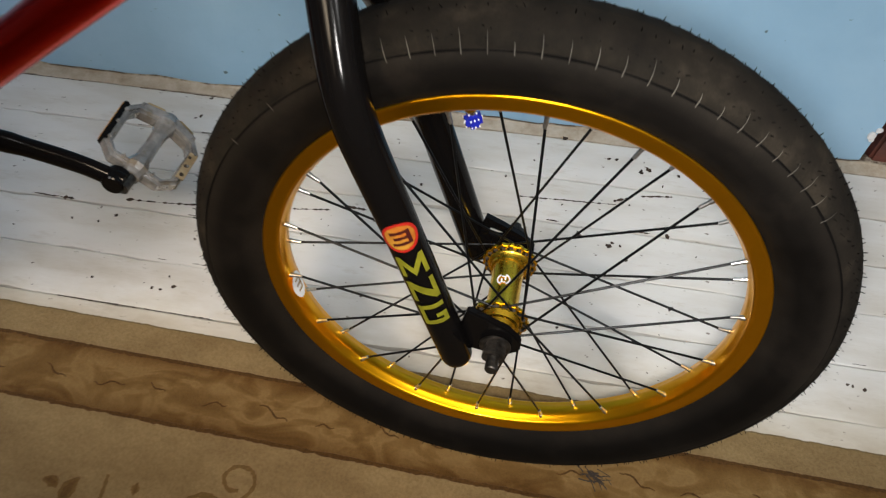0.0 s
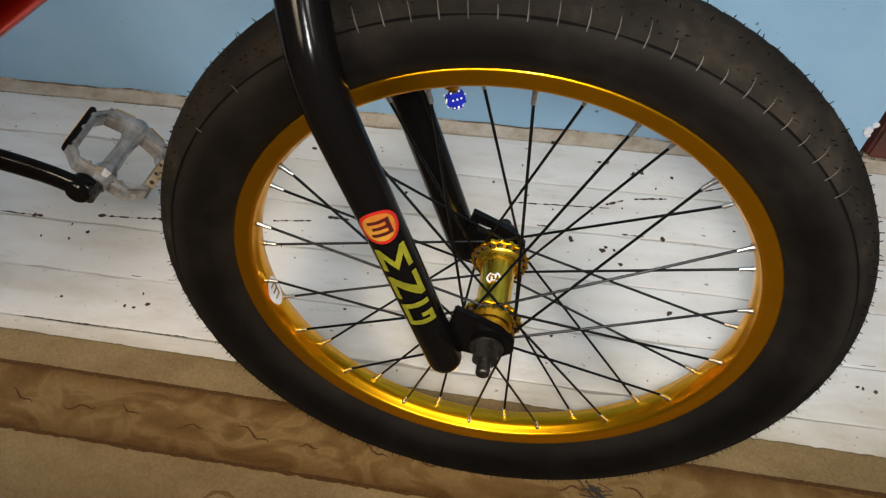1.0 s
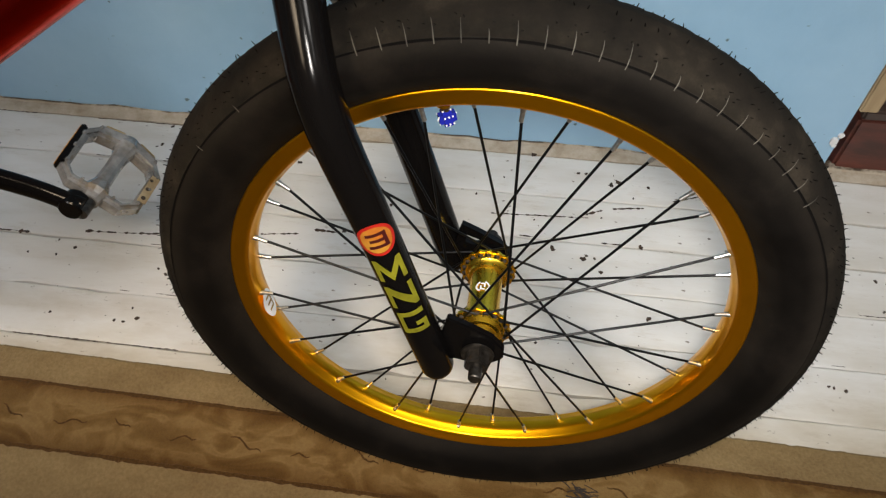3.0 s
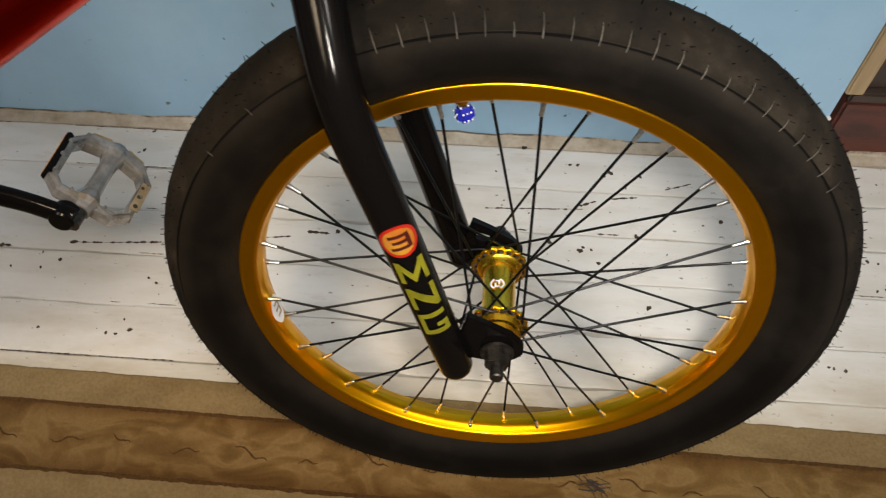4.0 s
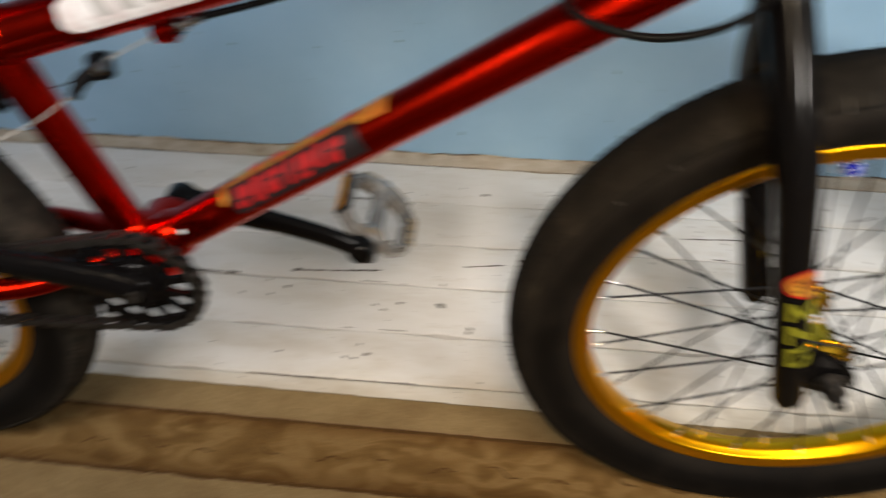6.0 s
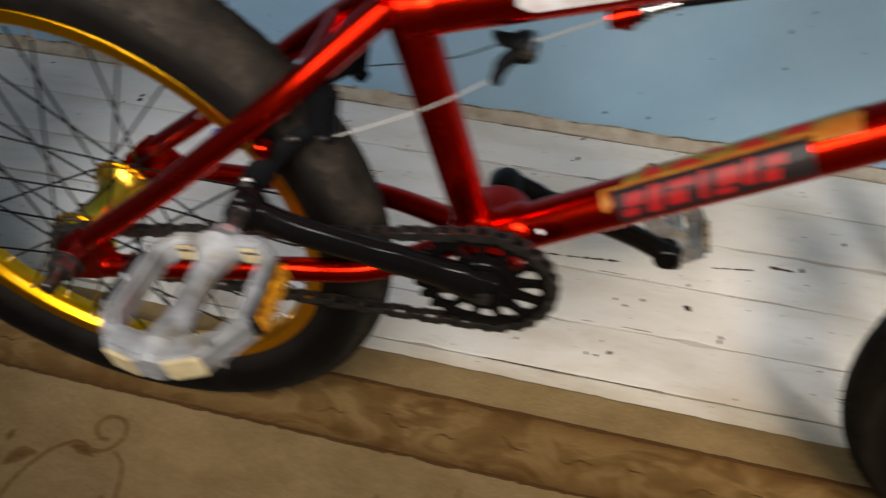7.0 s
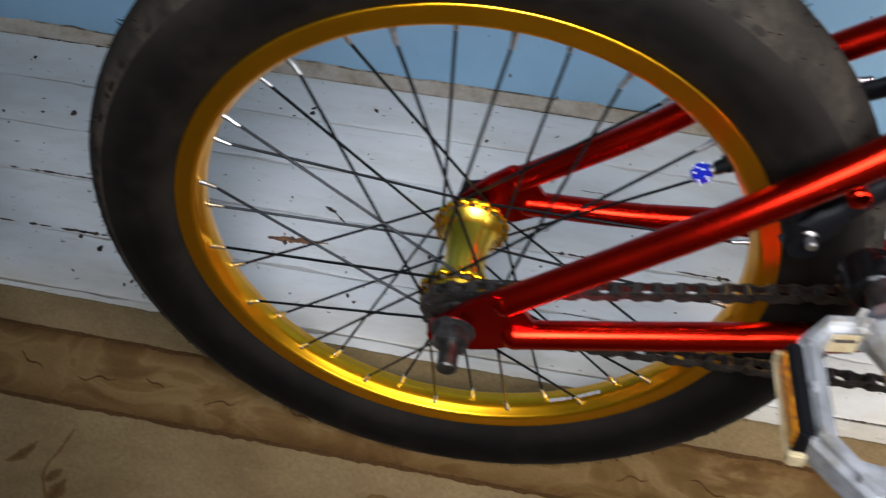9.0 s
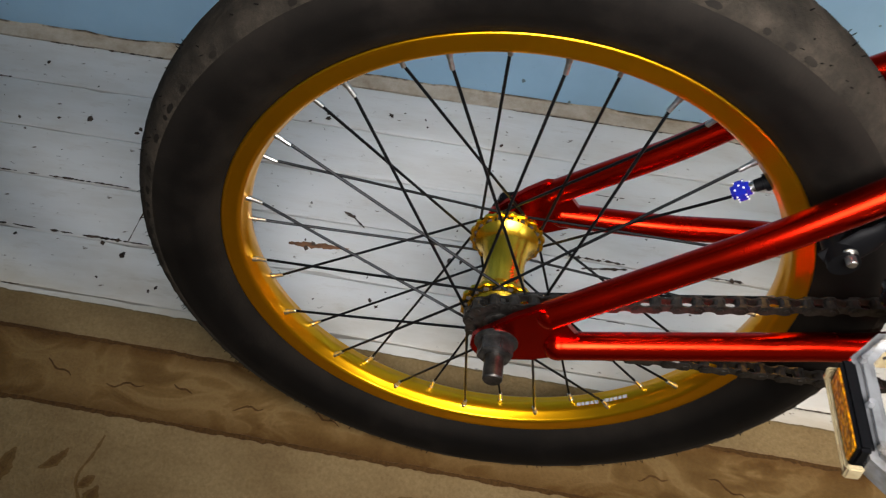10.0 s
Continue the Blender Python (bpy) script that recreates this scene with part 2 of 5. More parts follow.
BLACK = material("satin_black_paint", (0.0036, 0.0032, 0.0032), 0.22)
BLACK.node_tree.nodes["Principled BSDF"].inputs["Specular IOR Level"].default_value = 0.11
finish(BLACK, None, ramp(BLACK, noise_of(BLACK, 25.0, 5, 0.6), [(0.3, grey(0.17)), (0.7, grey(0.13))]))
STEEL = material("dark_oily_steel", (0.10, 0.095, 0.09), 0.42, 0.9)
finish(STEEL, ramp(STEEL, noise_of(STEEL, 120.0, 4, 0.6), [(0.3, (0.026, 0.023, 0.020)), (0.7, (0.115, 0.105, 0.095))]))
SPOKE = material("black_spoke_wire", (0.0025, 0.0025, 0.0027), 0.38, 0.0)
SPOKE.node_tree.nodes["Principled BSDF"].inputs["Specular IOR Level"].default_value = 0.12
CHROME = material("bright_nickel", (0.46, 0.45, 0.44), 0.22, 1.0)
finish(CHROME, None, ramp(CHROME, noise_of(CHROME, 150.0, 3, 0.6), [(0.3, grey(0.14)), (0.7, grey(0.34))]))
NICKEL = material("dull_nickel_nipple", (0.40, 0.39, 0.37), 0.34, 1.0)
finish(NICKEL, ramp(NICKEL, noise_of(NICKEL, 300.0, 3, 0.6), [(0.3, (0.45, 0.44, 0.42)), (0.7, (0.72, 0.71, 0.69))]))
PLASTIC = material("black_plastic", (0.0035, 0.0035, 0.004), 0.5)
PLASTIC.node_tree.nodes["Principled BSDF"].inputs["Specular IOR Level"].default_value = 0.09
ALLOY = material("scuffed_clear_grey_plastic", (0.26, 0.26, 0.26), 0.25, 0.0, 0.9)
_b = ALLOY.node_tree.nodes["Principled BSDF"]
_b.inputs["Transmission Weight"].default_value = 0.16
_b.inputs["Specular IOR Level"].default_value = 0.65
_b.inputs["Coat Roughness"].default_value = 0.16
_g = noise_of(ALLOY, 34.0, 5, 0.6)
_s = ramp(ALLOY, noise_of(ALLOY, 38.0, 4, 0.6), [(0.32, (0.62, 0.50, 0.32)), (0.46, (1, 1, 1))])
_c = ramp(ALLOY, _g, [(0.30, (0.105, 0.103, 0.10)), (0.5, (0.215, 0.216, 0.22)), (0.70, (0.39, 0.394, 0.40))])
finish(ALLOY, mixed(ALLOY, 0.8, _c, _s, "MULTIPLY"), ramp(ALLOY, _g, [(0.3, grey(0.28)), (0.7, grey(0.12))]), noise_of(ALLOY, 120.0, 4, 0.6), 0.0005, 0.25)
YELLOWED = material("yellowed_plastic_pad", (0.58, 0.50, 0.30), 0.42)
finish(YELLOWED, ramp(YELLOWED, noise_of(YELLOWED, 90.0, 5, 0.6), [(0.3, (0.30, 0.22, 0.11)), (0.7, (0.50, 0.42, 0.25))]))
TAN = material("tan_stained_plastic", (0.34, 0.26, 0.14), 0.45)
finish(TAN, ramp(TAN, noise_of(TAN, 60.0, 5, 0.6), [(0.3, (0.22, 0.15, 0.07)), (0.7, (0.40, 0.33, 0.21))]))
AMBER = material("amber_reflector", (0.95, 0.42, 0.01), 0.34, 0.35, 0.0)
_b = AMBER.node_tree.nodes["Principled BSDF"]
_v = node(AMBER, "ShaderNodeTexVoronoi", Scale=420.0)
link(AMBER, node(AMBER, "ShaderNodeTexCoord").outputs["Object"], _v.inputs["Vector"])
finish(AMBER, ramp(AMBER, _v.outputs["Distance"], [(0.12, (1.0, 0.60, 0.010)), (0.42, (0.95, 0.40, 0.002)), (0.7, (0.40, 0.12, 0.001))]), None, _v.outputs["Distance"], 0.001, 0.9)
DICEBLUE = material("blue_glossy_dice", (0.010, 0.016, 0.27), 0.16, 0.0, 0.4)
DOT = material("white_dot", (0.85, 0.85, 0.85), 0.35)
CABLE = material("frayed_white_cable", (0.36, 0.345, 0.31), 0.5)
YELLOW = material("yellow_green_print", (0.52, 0.50, 0.02), 0.4)
finish(YELLOW, ramp(YELLOW, noise_of(YELLOW, 120.0, 4, 0.6), [(0.3, (0.13, 0.125, 0.008)), (0.7, (0.22, 0.21, 0.014))]))
DEEPRED = material("deep_red_print", (0.30, 0.008, 0.010), 0.42)
REDPRINT = material("orange_red_print", (0.36, 0.012, 0.008), 0.4)
DARKRED = material("dark_red_print", (0.045, 0.004, 0.004), 0.4)
OLIVE = material("olive_gold_print", (0.30, 0.19, 0.03), 0.35, 0.5)
finish(OLIVE, ramp(OLIVE, noise_of(OLIVE, 70.0, 4, 0.6), [(0.35, (0.22, 0.12, 0.02)), (0.65, (0.42, 0.28, 0.05))]))
ORANGE = material("orange_gold_print", (0.70, 0.30, 0.05), 0.4)
finish(ORANGE, ramp(ORANGE, noise_of(ORANGE, 60.0, 4, 0.6), [(0.35, (0.36, 0.10, 0.012)), (0.65, (0.42, 0.20, 0.025))]))
NAVY = material("dark_print", (0.012, 0.009, 0.011), 0.4)
LABEL = material("white_sticker", (0.80, 0.78, 0.76), 0.4)
finish(LABEL, ramp(LABEL, noise_of(LABEL, 45.0, 4, 0.6), [(0.35, (0.62, 0.52, 0.50)), (0.6, (0.83, 0.81, 0.80))]))
NUTSTEEL = material("worn_grey_nut_steel", (0.32, 0.31, 0.30), 0.36, 0.85)
finish(NUTSTEEL, ramp(NUTSTEEL, noise_of(NUTSTEEL, 160.0, 4, 0.6), [(0.3, (0.040, 0.037, 0.035)), (0.7, (0.125, 0.12, 0.115))]))
GREYPRINT = material("grey_print", (0.46, 0.44, 0.42), 0.5)


# ---- mesh helpers ----
def mesh_of(name, bm, mat, smooth=True):
    me = bpy.data.meshes.new(name)
    if smooth:
        for f in bm.faces:
            f.smooth = True
    bmesh.ops.recalc_face_normals(bm, faces=bm.faces)
    bm.to_mesh(me)
    bm.free()
    for m in mat if isinstance(mat, (list, tuple)) else [mat]:
        me.materials.append(m)
    if smooth:
        me.set_sharp_from_angle(angle=radians(38))
    return me


def part(name, bm, mat, parent, label="", smooth=True):
    ob = new(name, mesh_of(name, bm, mat, smooth) if isinstance(bm, bmesh.types.BMesh) else bm)
    ob.parent = parent
    return tagged(ob, label) if label else ob


def empty(name, m, label, category):
    ob = new(name)
    ob.matrix_world = m
    return tagged(ob, label, category)


def frame_at(a, b):
    """A matrix with its z axis from a to b and its origin at a."""
    a, b = Vector(a), Vector(b)
    q = (b - a).to_track_quat("Z", "Y").to_matrix().to_4x4()
    return Matrix.Translation(a) @ q


def tube(bm, pts, radii, seg=20, caps=True):
    """A round tube through the points, with a radius at each, or one for all; radii may be pairs for an oval."""
    pts = [Vector(p) for p in pts]
    radii = radii if isinstance(radii, (list, tuple)) else [radii] * len(pts)
    rings, up = [], None
    for i, p in enumerate(pts):
        d = (pts[min(i + 1, len(pts) - 1)] - pts[max(i - 1, 0)]).normalized()
        if up is None:
            up = Vector((0, 1, 0)) if abs(d.y) < 0.9 else Vector((0, 0, 1))
        side = up.cross(d).normalized()
        up = d.cross(side).normalized()
        r = radii[i] if isinstance(radii[i], (list, tuple)) else (radii[i], radii[i])
        rings.append([bm.verts.new(p + side * (r[0] * math.cos(k * math.tau / seg)) + up * (r[1] * math.sin(k * math.tau / seg))) for k in range(seg)])
    for a, b in zip(rings, rings[1:]):
        for k in range(seg):
            bm.faces.new((a[k], a[(k + 1) % seg], b[(k + 1) % seg], b[k]))
    if caps:
        bm.faces.new(rings[0][::-1])
        bm.faces.new(rings[-1])
    return bm


def curve_points(pts, n=8):
    """A smooth line through the points."""
    pts = [Vector(p) for p in pts]
    ext = [2 * pts[0] - pts[1], *pts, 2 * pts[-1] - pts[-2]]
    out = []
    for a, b, c, d in zip(ext, ext[1:], ext[2:], ext[3:]):
        for k in range(n):
            t = k / n
            out.append(0.5 * ((2 * b) + (c - a) * t + (2 * a - 5 * b + 4 * c - d) * t * t + (3 * b - a - 3 * c + d) * t ** 3))
    return [*out, pts[-1]]


def lathe(bm, profile, axis="Y", seg=96, closed=True, centre=(0, 0, 0)):
    """Turns a profile of (radius, along) about an axis through centre."""
    c = Vector(centre)
    rings = []
    for k in range(seg):
        a = k * math.tau / seg
        u, v = math.cos(a), math.sin(a)
        rings.append([bm.verts.new(c + (Vector((r * u, y, r * v)) if axis == "Y" else Vector((r * u, r * v, y)))) for r, y in profile])
    n = len(profile)
    for k in range(seg):
        a, b = rings[k], rings[(k + 1) % seg]
        for i in range(n if closed else n - 1):
            j = (i + 1) % n
            bm.faces.new((a[i], a[j], b[j], b[i]))
    if not closed:
        for end, flip in ((0, False), (n - 1, True)):
            if profile[end][0] > 1e-5:
                ring = [r[end] for r in rings]
                bm.faces.new(ring[::-1] if flip else ring)
    return bm


def slab(bm, outline, depth, m=Matrix(), bevel=0.0, holes=()):
    """A plate: an outline in x, y (and holes in it) pushed along z by depth, about z = 0, at the matrix m."""
    tmp = bmesh.new()
    loops = [outline, *holes]
    edges = []
    for lp in loops:
        vs = [tmp.verts.new((x, y, -depth / 2)) for x, y in lp]
        edges += [tmp.edges.new((vs[i], vs[(i + 1) % len(vs)])) for i in range(len(vs))]
    bmesh.ops.triangle_fill(tmp, use_beauty=True, use_dissolve=False, edges=edges)
    bmesh.ops.dissolve_limit(tmp, angle_limit=0.01, verts=tmp.verts, edges=tmp.edges)
    ret = bmesh.ops.extrude_face_region(tmp, geom=tmp.faces[:])
    bmesh.ops.translate(tmp, vec=(0, 0, depth), verts=[v for v in ret["geom"] if isinstance(v, bmesh.types.BMVert)])
    bmesh.ops.recalc_face_normals(tmp, faces=tmp.faces)
    if bevel:
        sharp = [e for e in tmp.edges if len(e.link_faces) == 2 and e.calc_face_angle(0) > 0.6]
        bmesh.ops.bevel(tmp, geom=sharp, offset=bevel, segments=2, affect="EDGES", clamp_overlap=True)
    bmesh.ops.transform(tmp, matrix=m, verts=tmp.verts)
    me = bpy.data.meshes.new("tmp")
    tmp.to_mesh(me)
    tmp.free()
    bm.from_mesh(me)
    bpy.data.meshes.remove(me)
    return bm


def hoop(bm, outer, inner, depth, m=Matrix(), bevel=0.0):
    """A closed band of the given depth between two outlines with as many corners, its edges rounded."""
    tmp = bmesh.new()
    rings = [[tmp.verts.new((x, y, z)) for x, y in lp] for lp, z in ((outer, -depth / 2), (outer, depth / 2), (inner, depth / 2), (inner, -depth / 2))]
    n = len(outer)
    for a, b in zip(rings, rings[1:] + rings[:1]):
        for k in range(n):
            tmp.faces.new((a[k], a[(k + 1) % n], b[(k + 1) % n], b[k]))
    bmesh.ops.recalc_face_normals(tmp, faces=tmp.faces)
    if bevel:
        bmesh.ops.bevel(tmp, geom=[e for e in tmp.edges if e.calc_face_angle(0) > 0.9], offset=bevel, segments=2, affect="EDGES", clamp_overlap=True)
    bmesh.ops.transform(tmp, matrix=m, verts=tmp.verts)
    me = bpy.data.meshes.new("tmp")
    tmp.to_mesh(me)
    tmp.free()
    bm.from_mesh(me)
    bpy.data.meshes.remove(me)
    return bm


def box(bm, lo, hi, bevel=0.0, m=Matrix()):
    tmp = bmesh.new()
    bmesh.ops.create_cube(tmp, size=1.0)
    lo, hi = Vector(lo), Vector(hi)
    for v in tmp.verts:
        v.co = Vector(((lo.x + hi.x) / 2 + v.co.x * (hi.x - lo.x), (lo.y + hi.y) / 2 + v.co.y * (hi.y - lo.y), (lo.z + hi.z) / 2 + v.co.z * (hi.z - lo.z)))
    if bevel:
        bmesh.ops.bevel(tmp, geom=tmp.edges[:], offset=bevel, segments=2, affect="EDGES")
    bmesh.ops.transform(tmp, matrix=m, verts=tmp.verts)
    me = bpy.data.meshes.new("tmp")
    tmp.to_mesh(me)
    tmp.free()
    bm.from_mesh(me)
    bpy.data.meshes.remove(me)
    return bm


def ngon(n, r, turn=0.0, sx=1.0, sy=1.0):
    return [(r * sx * math.cos(turn + k * math.tau / n), r * sy * math.sin(turn + k * math.tau / n)) for k in range(n)]


def wrapped(bm, a, b, r, cells, turn=0.0, lift=0.0005):
    """Flat shapes laid round a tube from a to b: quads of (along, round) corners in metres; round 0 faces the turn angle."""
    m = frame_at(a, b)
    near = m.inverted().to_3x3() @ Vector((0, -1, 0))
    base = math.atan2(near.y, near.x) + turn
    for quad in cells:
        grid = []
        n = 6
        for i in range(n + 1):
            row = []
            for j in range(n + 1):
                u, v = i / n, j / n
                s = (1 - v) * ((1 - u) * quad[0][0] + u * quad[1][0]) + v * ((1 - u) * quad[3][0] + u * quad[2][0])
                w = (1 - v) * ((1 - u) * quad[0][1] + u * quad[1][1]) + v * ((1 - u) * quad[3][1] + u * quad[2][1])
                a_ = base + w / r
                row.append(bm.verts.new(m @ Vector(((r + lift) * math.cos(a_), (r + lift) * math.sin(a_), s))))
            grid.append(row)
        for i in range(n):
            for j in range(n):
                bm.faces.new((grid[i][j], grid[i + 1][j], grid[i + 1][j + 1], grid[i][j + 1]))
    return bm


def bar(s0, s1, w0, w1, skew=0.0):
    return [(s0, w0), (s1, w0), (s1 + skew, w1), (s0 + skew, w1)]

# ---- the room: floor, wall, carpet, door frame ----
WALL_Y, CARPET_Y = 0.4725, 0.0784
rnd = random.Random(7)


def plank_mesh(width, seed, length=4.6, thick=0.022, n=150):
    """A board along x with worn, slightly wavy long edges; its origin is the middle of its top."""
    r = random.Random(seed)
    sec = [(-0.5, -1.0, -thick), (-0.5, -1.0, -0.003), (-0.5, 0.0, -0.0006), (-0.47, 0.0, 0.0), (0.0, 0.0, 0.0004), (0.47, 0.0, 0.0), (0.5, 0.0, -0.0006), (0.5, 1.0, -0.003), (0.5, 1.0, -thick)]
    verts, faces = [], []
    e0 = e1 = 0.0
    for i in range(n + 1):
        x = -length / 2 + length * i / n + (r.uniform(-0.008, 0.008) if 0 < i < n else 0)
        e0 = 0.6 * e0 + r.uniform(-0.0007, 0.0007)
        e1 = 0.6 * e1 + r.uniform(-0.0007, 0.0007)
        chip0 = r.uniform(0.001, 0.0032) if r.random() < 0.10 else 0
        chip1 = r.uniform(0.001, 0.0032) if r.random() < 0.10 else 0
        for f, _, z in sec:
            y = f * (width - 0.0015)
            if f < -0.4:
                y += e0 + chip0 * (1 if z > -0.004 else 0)
            elif f > 0.4:
                y += e1 - chip1 * (1 if z > -0.004 else 0)
            verts.append((x, y, z + 0.0003 * math.sin(x * 5 + seed)))
    k = len(sec)
    for i in range(n):
        for j in range(k - 1):
            a = i * k + j
            faces.append((a, a + 1, a + k + 1, a + k))
        faces.append((i * k + k - 1, i * k, i * k + k, i * k + 2 * k - 1))
    faces += [tuple(range(k)), tuple(n * k + j for j in reversed(range(k)))]
    me = bpy.data.meshes.new("plank")
    me.from_pydata(verts, [], faces)
    me.materials.append(WHITE)
    return me


bm = bmesh.new()
box(bm, (-2.0, -2.4, -0.06), (2.6, WALL_Y + 0.12, -0.0225))
floor = tagged(new("floor", mesh_of("floor", bm, GAP, False)), "white-painted wooden plank floor with worn chipped gaps", "floor", kind="structure")
EDGES = [0.02, 0.093, 0.162, 0.235, 0.306, 0.380, 0.4525]
for i, (a, b) in enumerate(zip(EDGES, EDGES[1:])):
    ob = part("plank", plank_mesh(b - a, i + 3), None, floor)
    ob.location = (0.3, (a + b) / 2, 0)
_y, _k = 0.02, 50
while _y > -2.2:
    ob = part("plank", plank_mesh(0.11, 50 + _k % 3, n=24) if _k < 53 else ob.data, None, floor)
    ob.location = (0.3, _y - 0.055, 0)
    _y, _k = _y - 0.11, _k + 1

# the rough strip where the wall meets the boards
bm = bmesh.new()
r2 = random.Random(3)
rows = []
for i in range(261):
    x = -2.0 + 4.6 * i / 260
    e = 0.0025 * noise.noise((x * 9, 0, 0)) + 0.002 * noise.noise((x * 40, 3, 0))
    t = 0.0025 * noise.noise((x * 14, 7, 0)) + 0.003 * max(0, noise.noise((x * 30, 11, 0)))
    rows.append([bm.verts.new(c) for c in ((x, EDGES[-1] + 0.001 + e, -0.02), (x, EDGES[-1] + 0.001 + e, 0.0005), (x, EDGES[-1] + 0.006 + e, 0.0025), (x, WALL_Y - 0.004, 0.004 + t), (x, WALL_Y - 0.0015, 0.007 + 2 * t), (x, WALL_Y + 0.01, 0.007 + 2 * t), (x, WALL_Y + 0.01, -0.02))])
for a, b in zip(rows, rows[1:]):
    for j in range(7):
        bm.faces.new((a[j], a[(j + 1) % 7], b[(j + 1) % 7], b[j]))
bm.faces.new(rows[0]), bm.faces.new(rows[-1][::-1])
tagged(new("trim", mesh_of("trim", bm, PLASTER)), "crumbling beige plaster strip along the wall foot", "trim", kind="structure")

# walls; the wall behind the bicycle ends at the door frame
DOOR_X = 1.339
bm = bmesh.new()
box(bm, (-2.0, WALL_Y, -0.02), (DOOR_X, WALL_Y + 0.12, 2.5))
tagged(new("wall_north", mesh_of("wall_north", bm, BLUE, False)), "light blue painted plaster wall", "wall", kind="structure")
bm = bmesh.new()
box(bm, (DOOR_X + 0.9, WALL_Y, -0.02), (2.6, WALL_Y + 0.12, 2.5))
box(bm, (DOOR_X, WALL_Y, 2.05), (DOOR_X + 0.9, WALL_Y + 0.12, 2.5))
tagged(new("wall_north_end", mesh_of("wall_north_end", bm, BLUE, False)), "light blue painted plaster wall beyond the door", "wall", kind="structure")
for nm, lo, hi, mat in (("wall_south", (-2.12, -2.52, -0.02), (2.72, -2.4, 2.5), CREAM), ("wall_west", (-2.12, -2.4, -0.02), (-2.0, WALL_Y + 0.12, 2.5), BLUE),
                        ("wall_east", (2.6, -2.4, -0.02), (2.72, WALL_Y + 0.12, 2.5), CREAM)):
    bm = bmesh.new()
    box(bm, lo, hi)
    tagged(new(nm, mesh_of(nm, bm, mat, False)), "plain painted plaster wall", "wall", kind="structure")
bm = bmesh.new()
box(bm, (-2.12, -2.52, 2.5), (2.72, WALL_Y + 0.12, 2.6))
tagged(new("ceiling", mesh_of("ceiling", bm, CREAM, False)), "plain pale ceiling", "ceiling", kind="structure")

# door frame and closed door
bm = bmesh.new()
box(bm, (DOOR_X + 0.001, WALL_Y - 0.004, 0.112), (DOOR_X + 0.024, WALL_Y + 0.05, 2.045), 0.002)
door = tagged(new("door_1", mesh_of("door_1", bm, RAWWOOD)), "brown painted door with a raw wooden edge strip and red-brown foot", "door", kind="structure")
bm = bmesh.new()
box(bm, (DOOR_X + 0.0245, WALL_Y + 0.012, 0.112), (DOOR_X + 0.898, WALL_Y + 0.05, 2.045), 0.002)
part("door_leaf", bm, DOORDARK, door)
bm = bmesh.new()
box(bm, (DOOR_X + 0.012, WALL_Y + 0.002, 0.0), (DOOR_X + 0.898, WALL_Y + 0.056, 0.095), 0.004)
part("kick_board", bm, JAMB, door, "red-brown painted board")
bm = bmesh.new()
box(bm, (DOOR_X + 0.012, WALL_Y + 0.000, 0.0955), (DOOR_X + 0.898, WALL_Y + 0.054, 0.1115), 0.003)
part("rail", bm, DOORDARK, door)
bm = bmesh.new()
box(bm, (DOOR_X + 0.0005, WALL_Y + 0.02, 0.0), (DOOR_X + 0.0115, WALL_Y + 0.06, 0.1115))
part("gap_filler", bm, GAP, door)
bm = bmesh.new()
for dx, z, rr in ((-0.0045, 0.058, 0.0062), (0.0005, 0.068, 0.0045), (-0.0015, 0.050, 0.0036)):
    slab(bm, [(x * rnd.uniform(0.7, 1.25), y * rnd.uniform(0.8, 1.35)) for x, y in ngon(9, rr)], 0.004, Matrix.Translation((DOOR_X + dx - 0.002, WALL_Y - 0.0015, z)) @ pose(0, 0, 0, 90, 0, 0), 0.0008)
tagged(new("plaster_lump", mesh_of("plaster_lump", bm, DOT)), "small white lump of filler on the wall corner", "filler")

# carpet: strips of pile butted edge to edge
carpet = empty("carpet", pose(0.3, CARPET_Y - 0.0039, 0, 0, 0, -0.75), "beige woven carpet with a brown scroll border", "carpet")


def pile_strip(name, y0, y1, top, mat, wob0, wob1, seed, label="", rounded=False):
    """A strip of carpet along x from y1 (towards the wall) to y0."""
    n = 1100
    verts, faces = [], []
    for i in range(n + 1):
        x = -2.25 + 4.5 * i / n
        a = y0 + wob0 * noise.noise((x * 28, seed, 0)) + wob0 * 0.6 * noise.noise((x * 90, seed, 4)) + wob0 * 0.8 * noise.noise((x * 260, seed, 6))
        b = y1 + wob1 * noise.noise((x * 28, seed + 1, 0)) + wob1 * 0.6 * noise.noise((x * 90, seed + 1, 4)) + wob1 * 0.8 * noise.noise((x * 260, seed + 1, 6))
        z = top + 0.0004 * noise.noise((x * 40, seed, 9))
        rim = ((b, 0.0), (b, z * 0.6), (b - 0.0025, z)) if rounded else ((b, 0.0), (b, z), (b - 0.0008, z))
        sec = [(a, 0.0), (a, z), *reversed(rim)]
        verts += [(x, y - CARPET_Y, zz) for y, zz in sec]
    k = 5
    for i in range(n):
        for j in range(k):
            p, q = i * k + j, i * k + (j + 1) % k
            faces.append((p, q, q + k, p + k))
    me = bpy.data.meshes.new(name)
    me.from_pydata(verts, [], faces)
    me.materials.append(mat)
    return part(name, me, None, carpet, label)


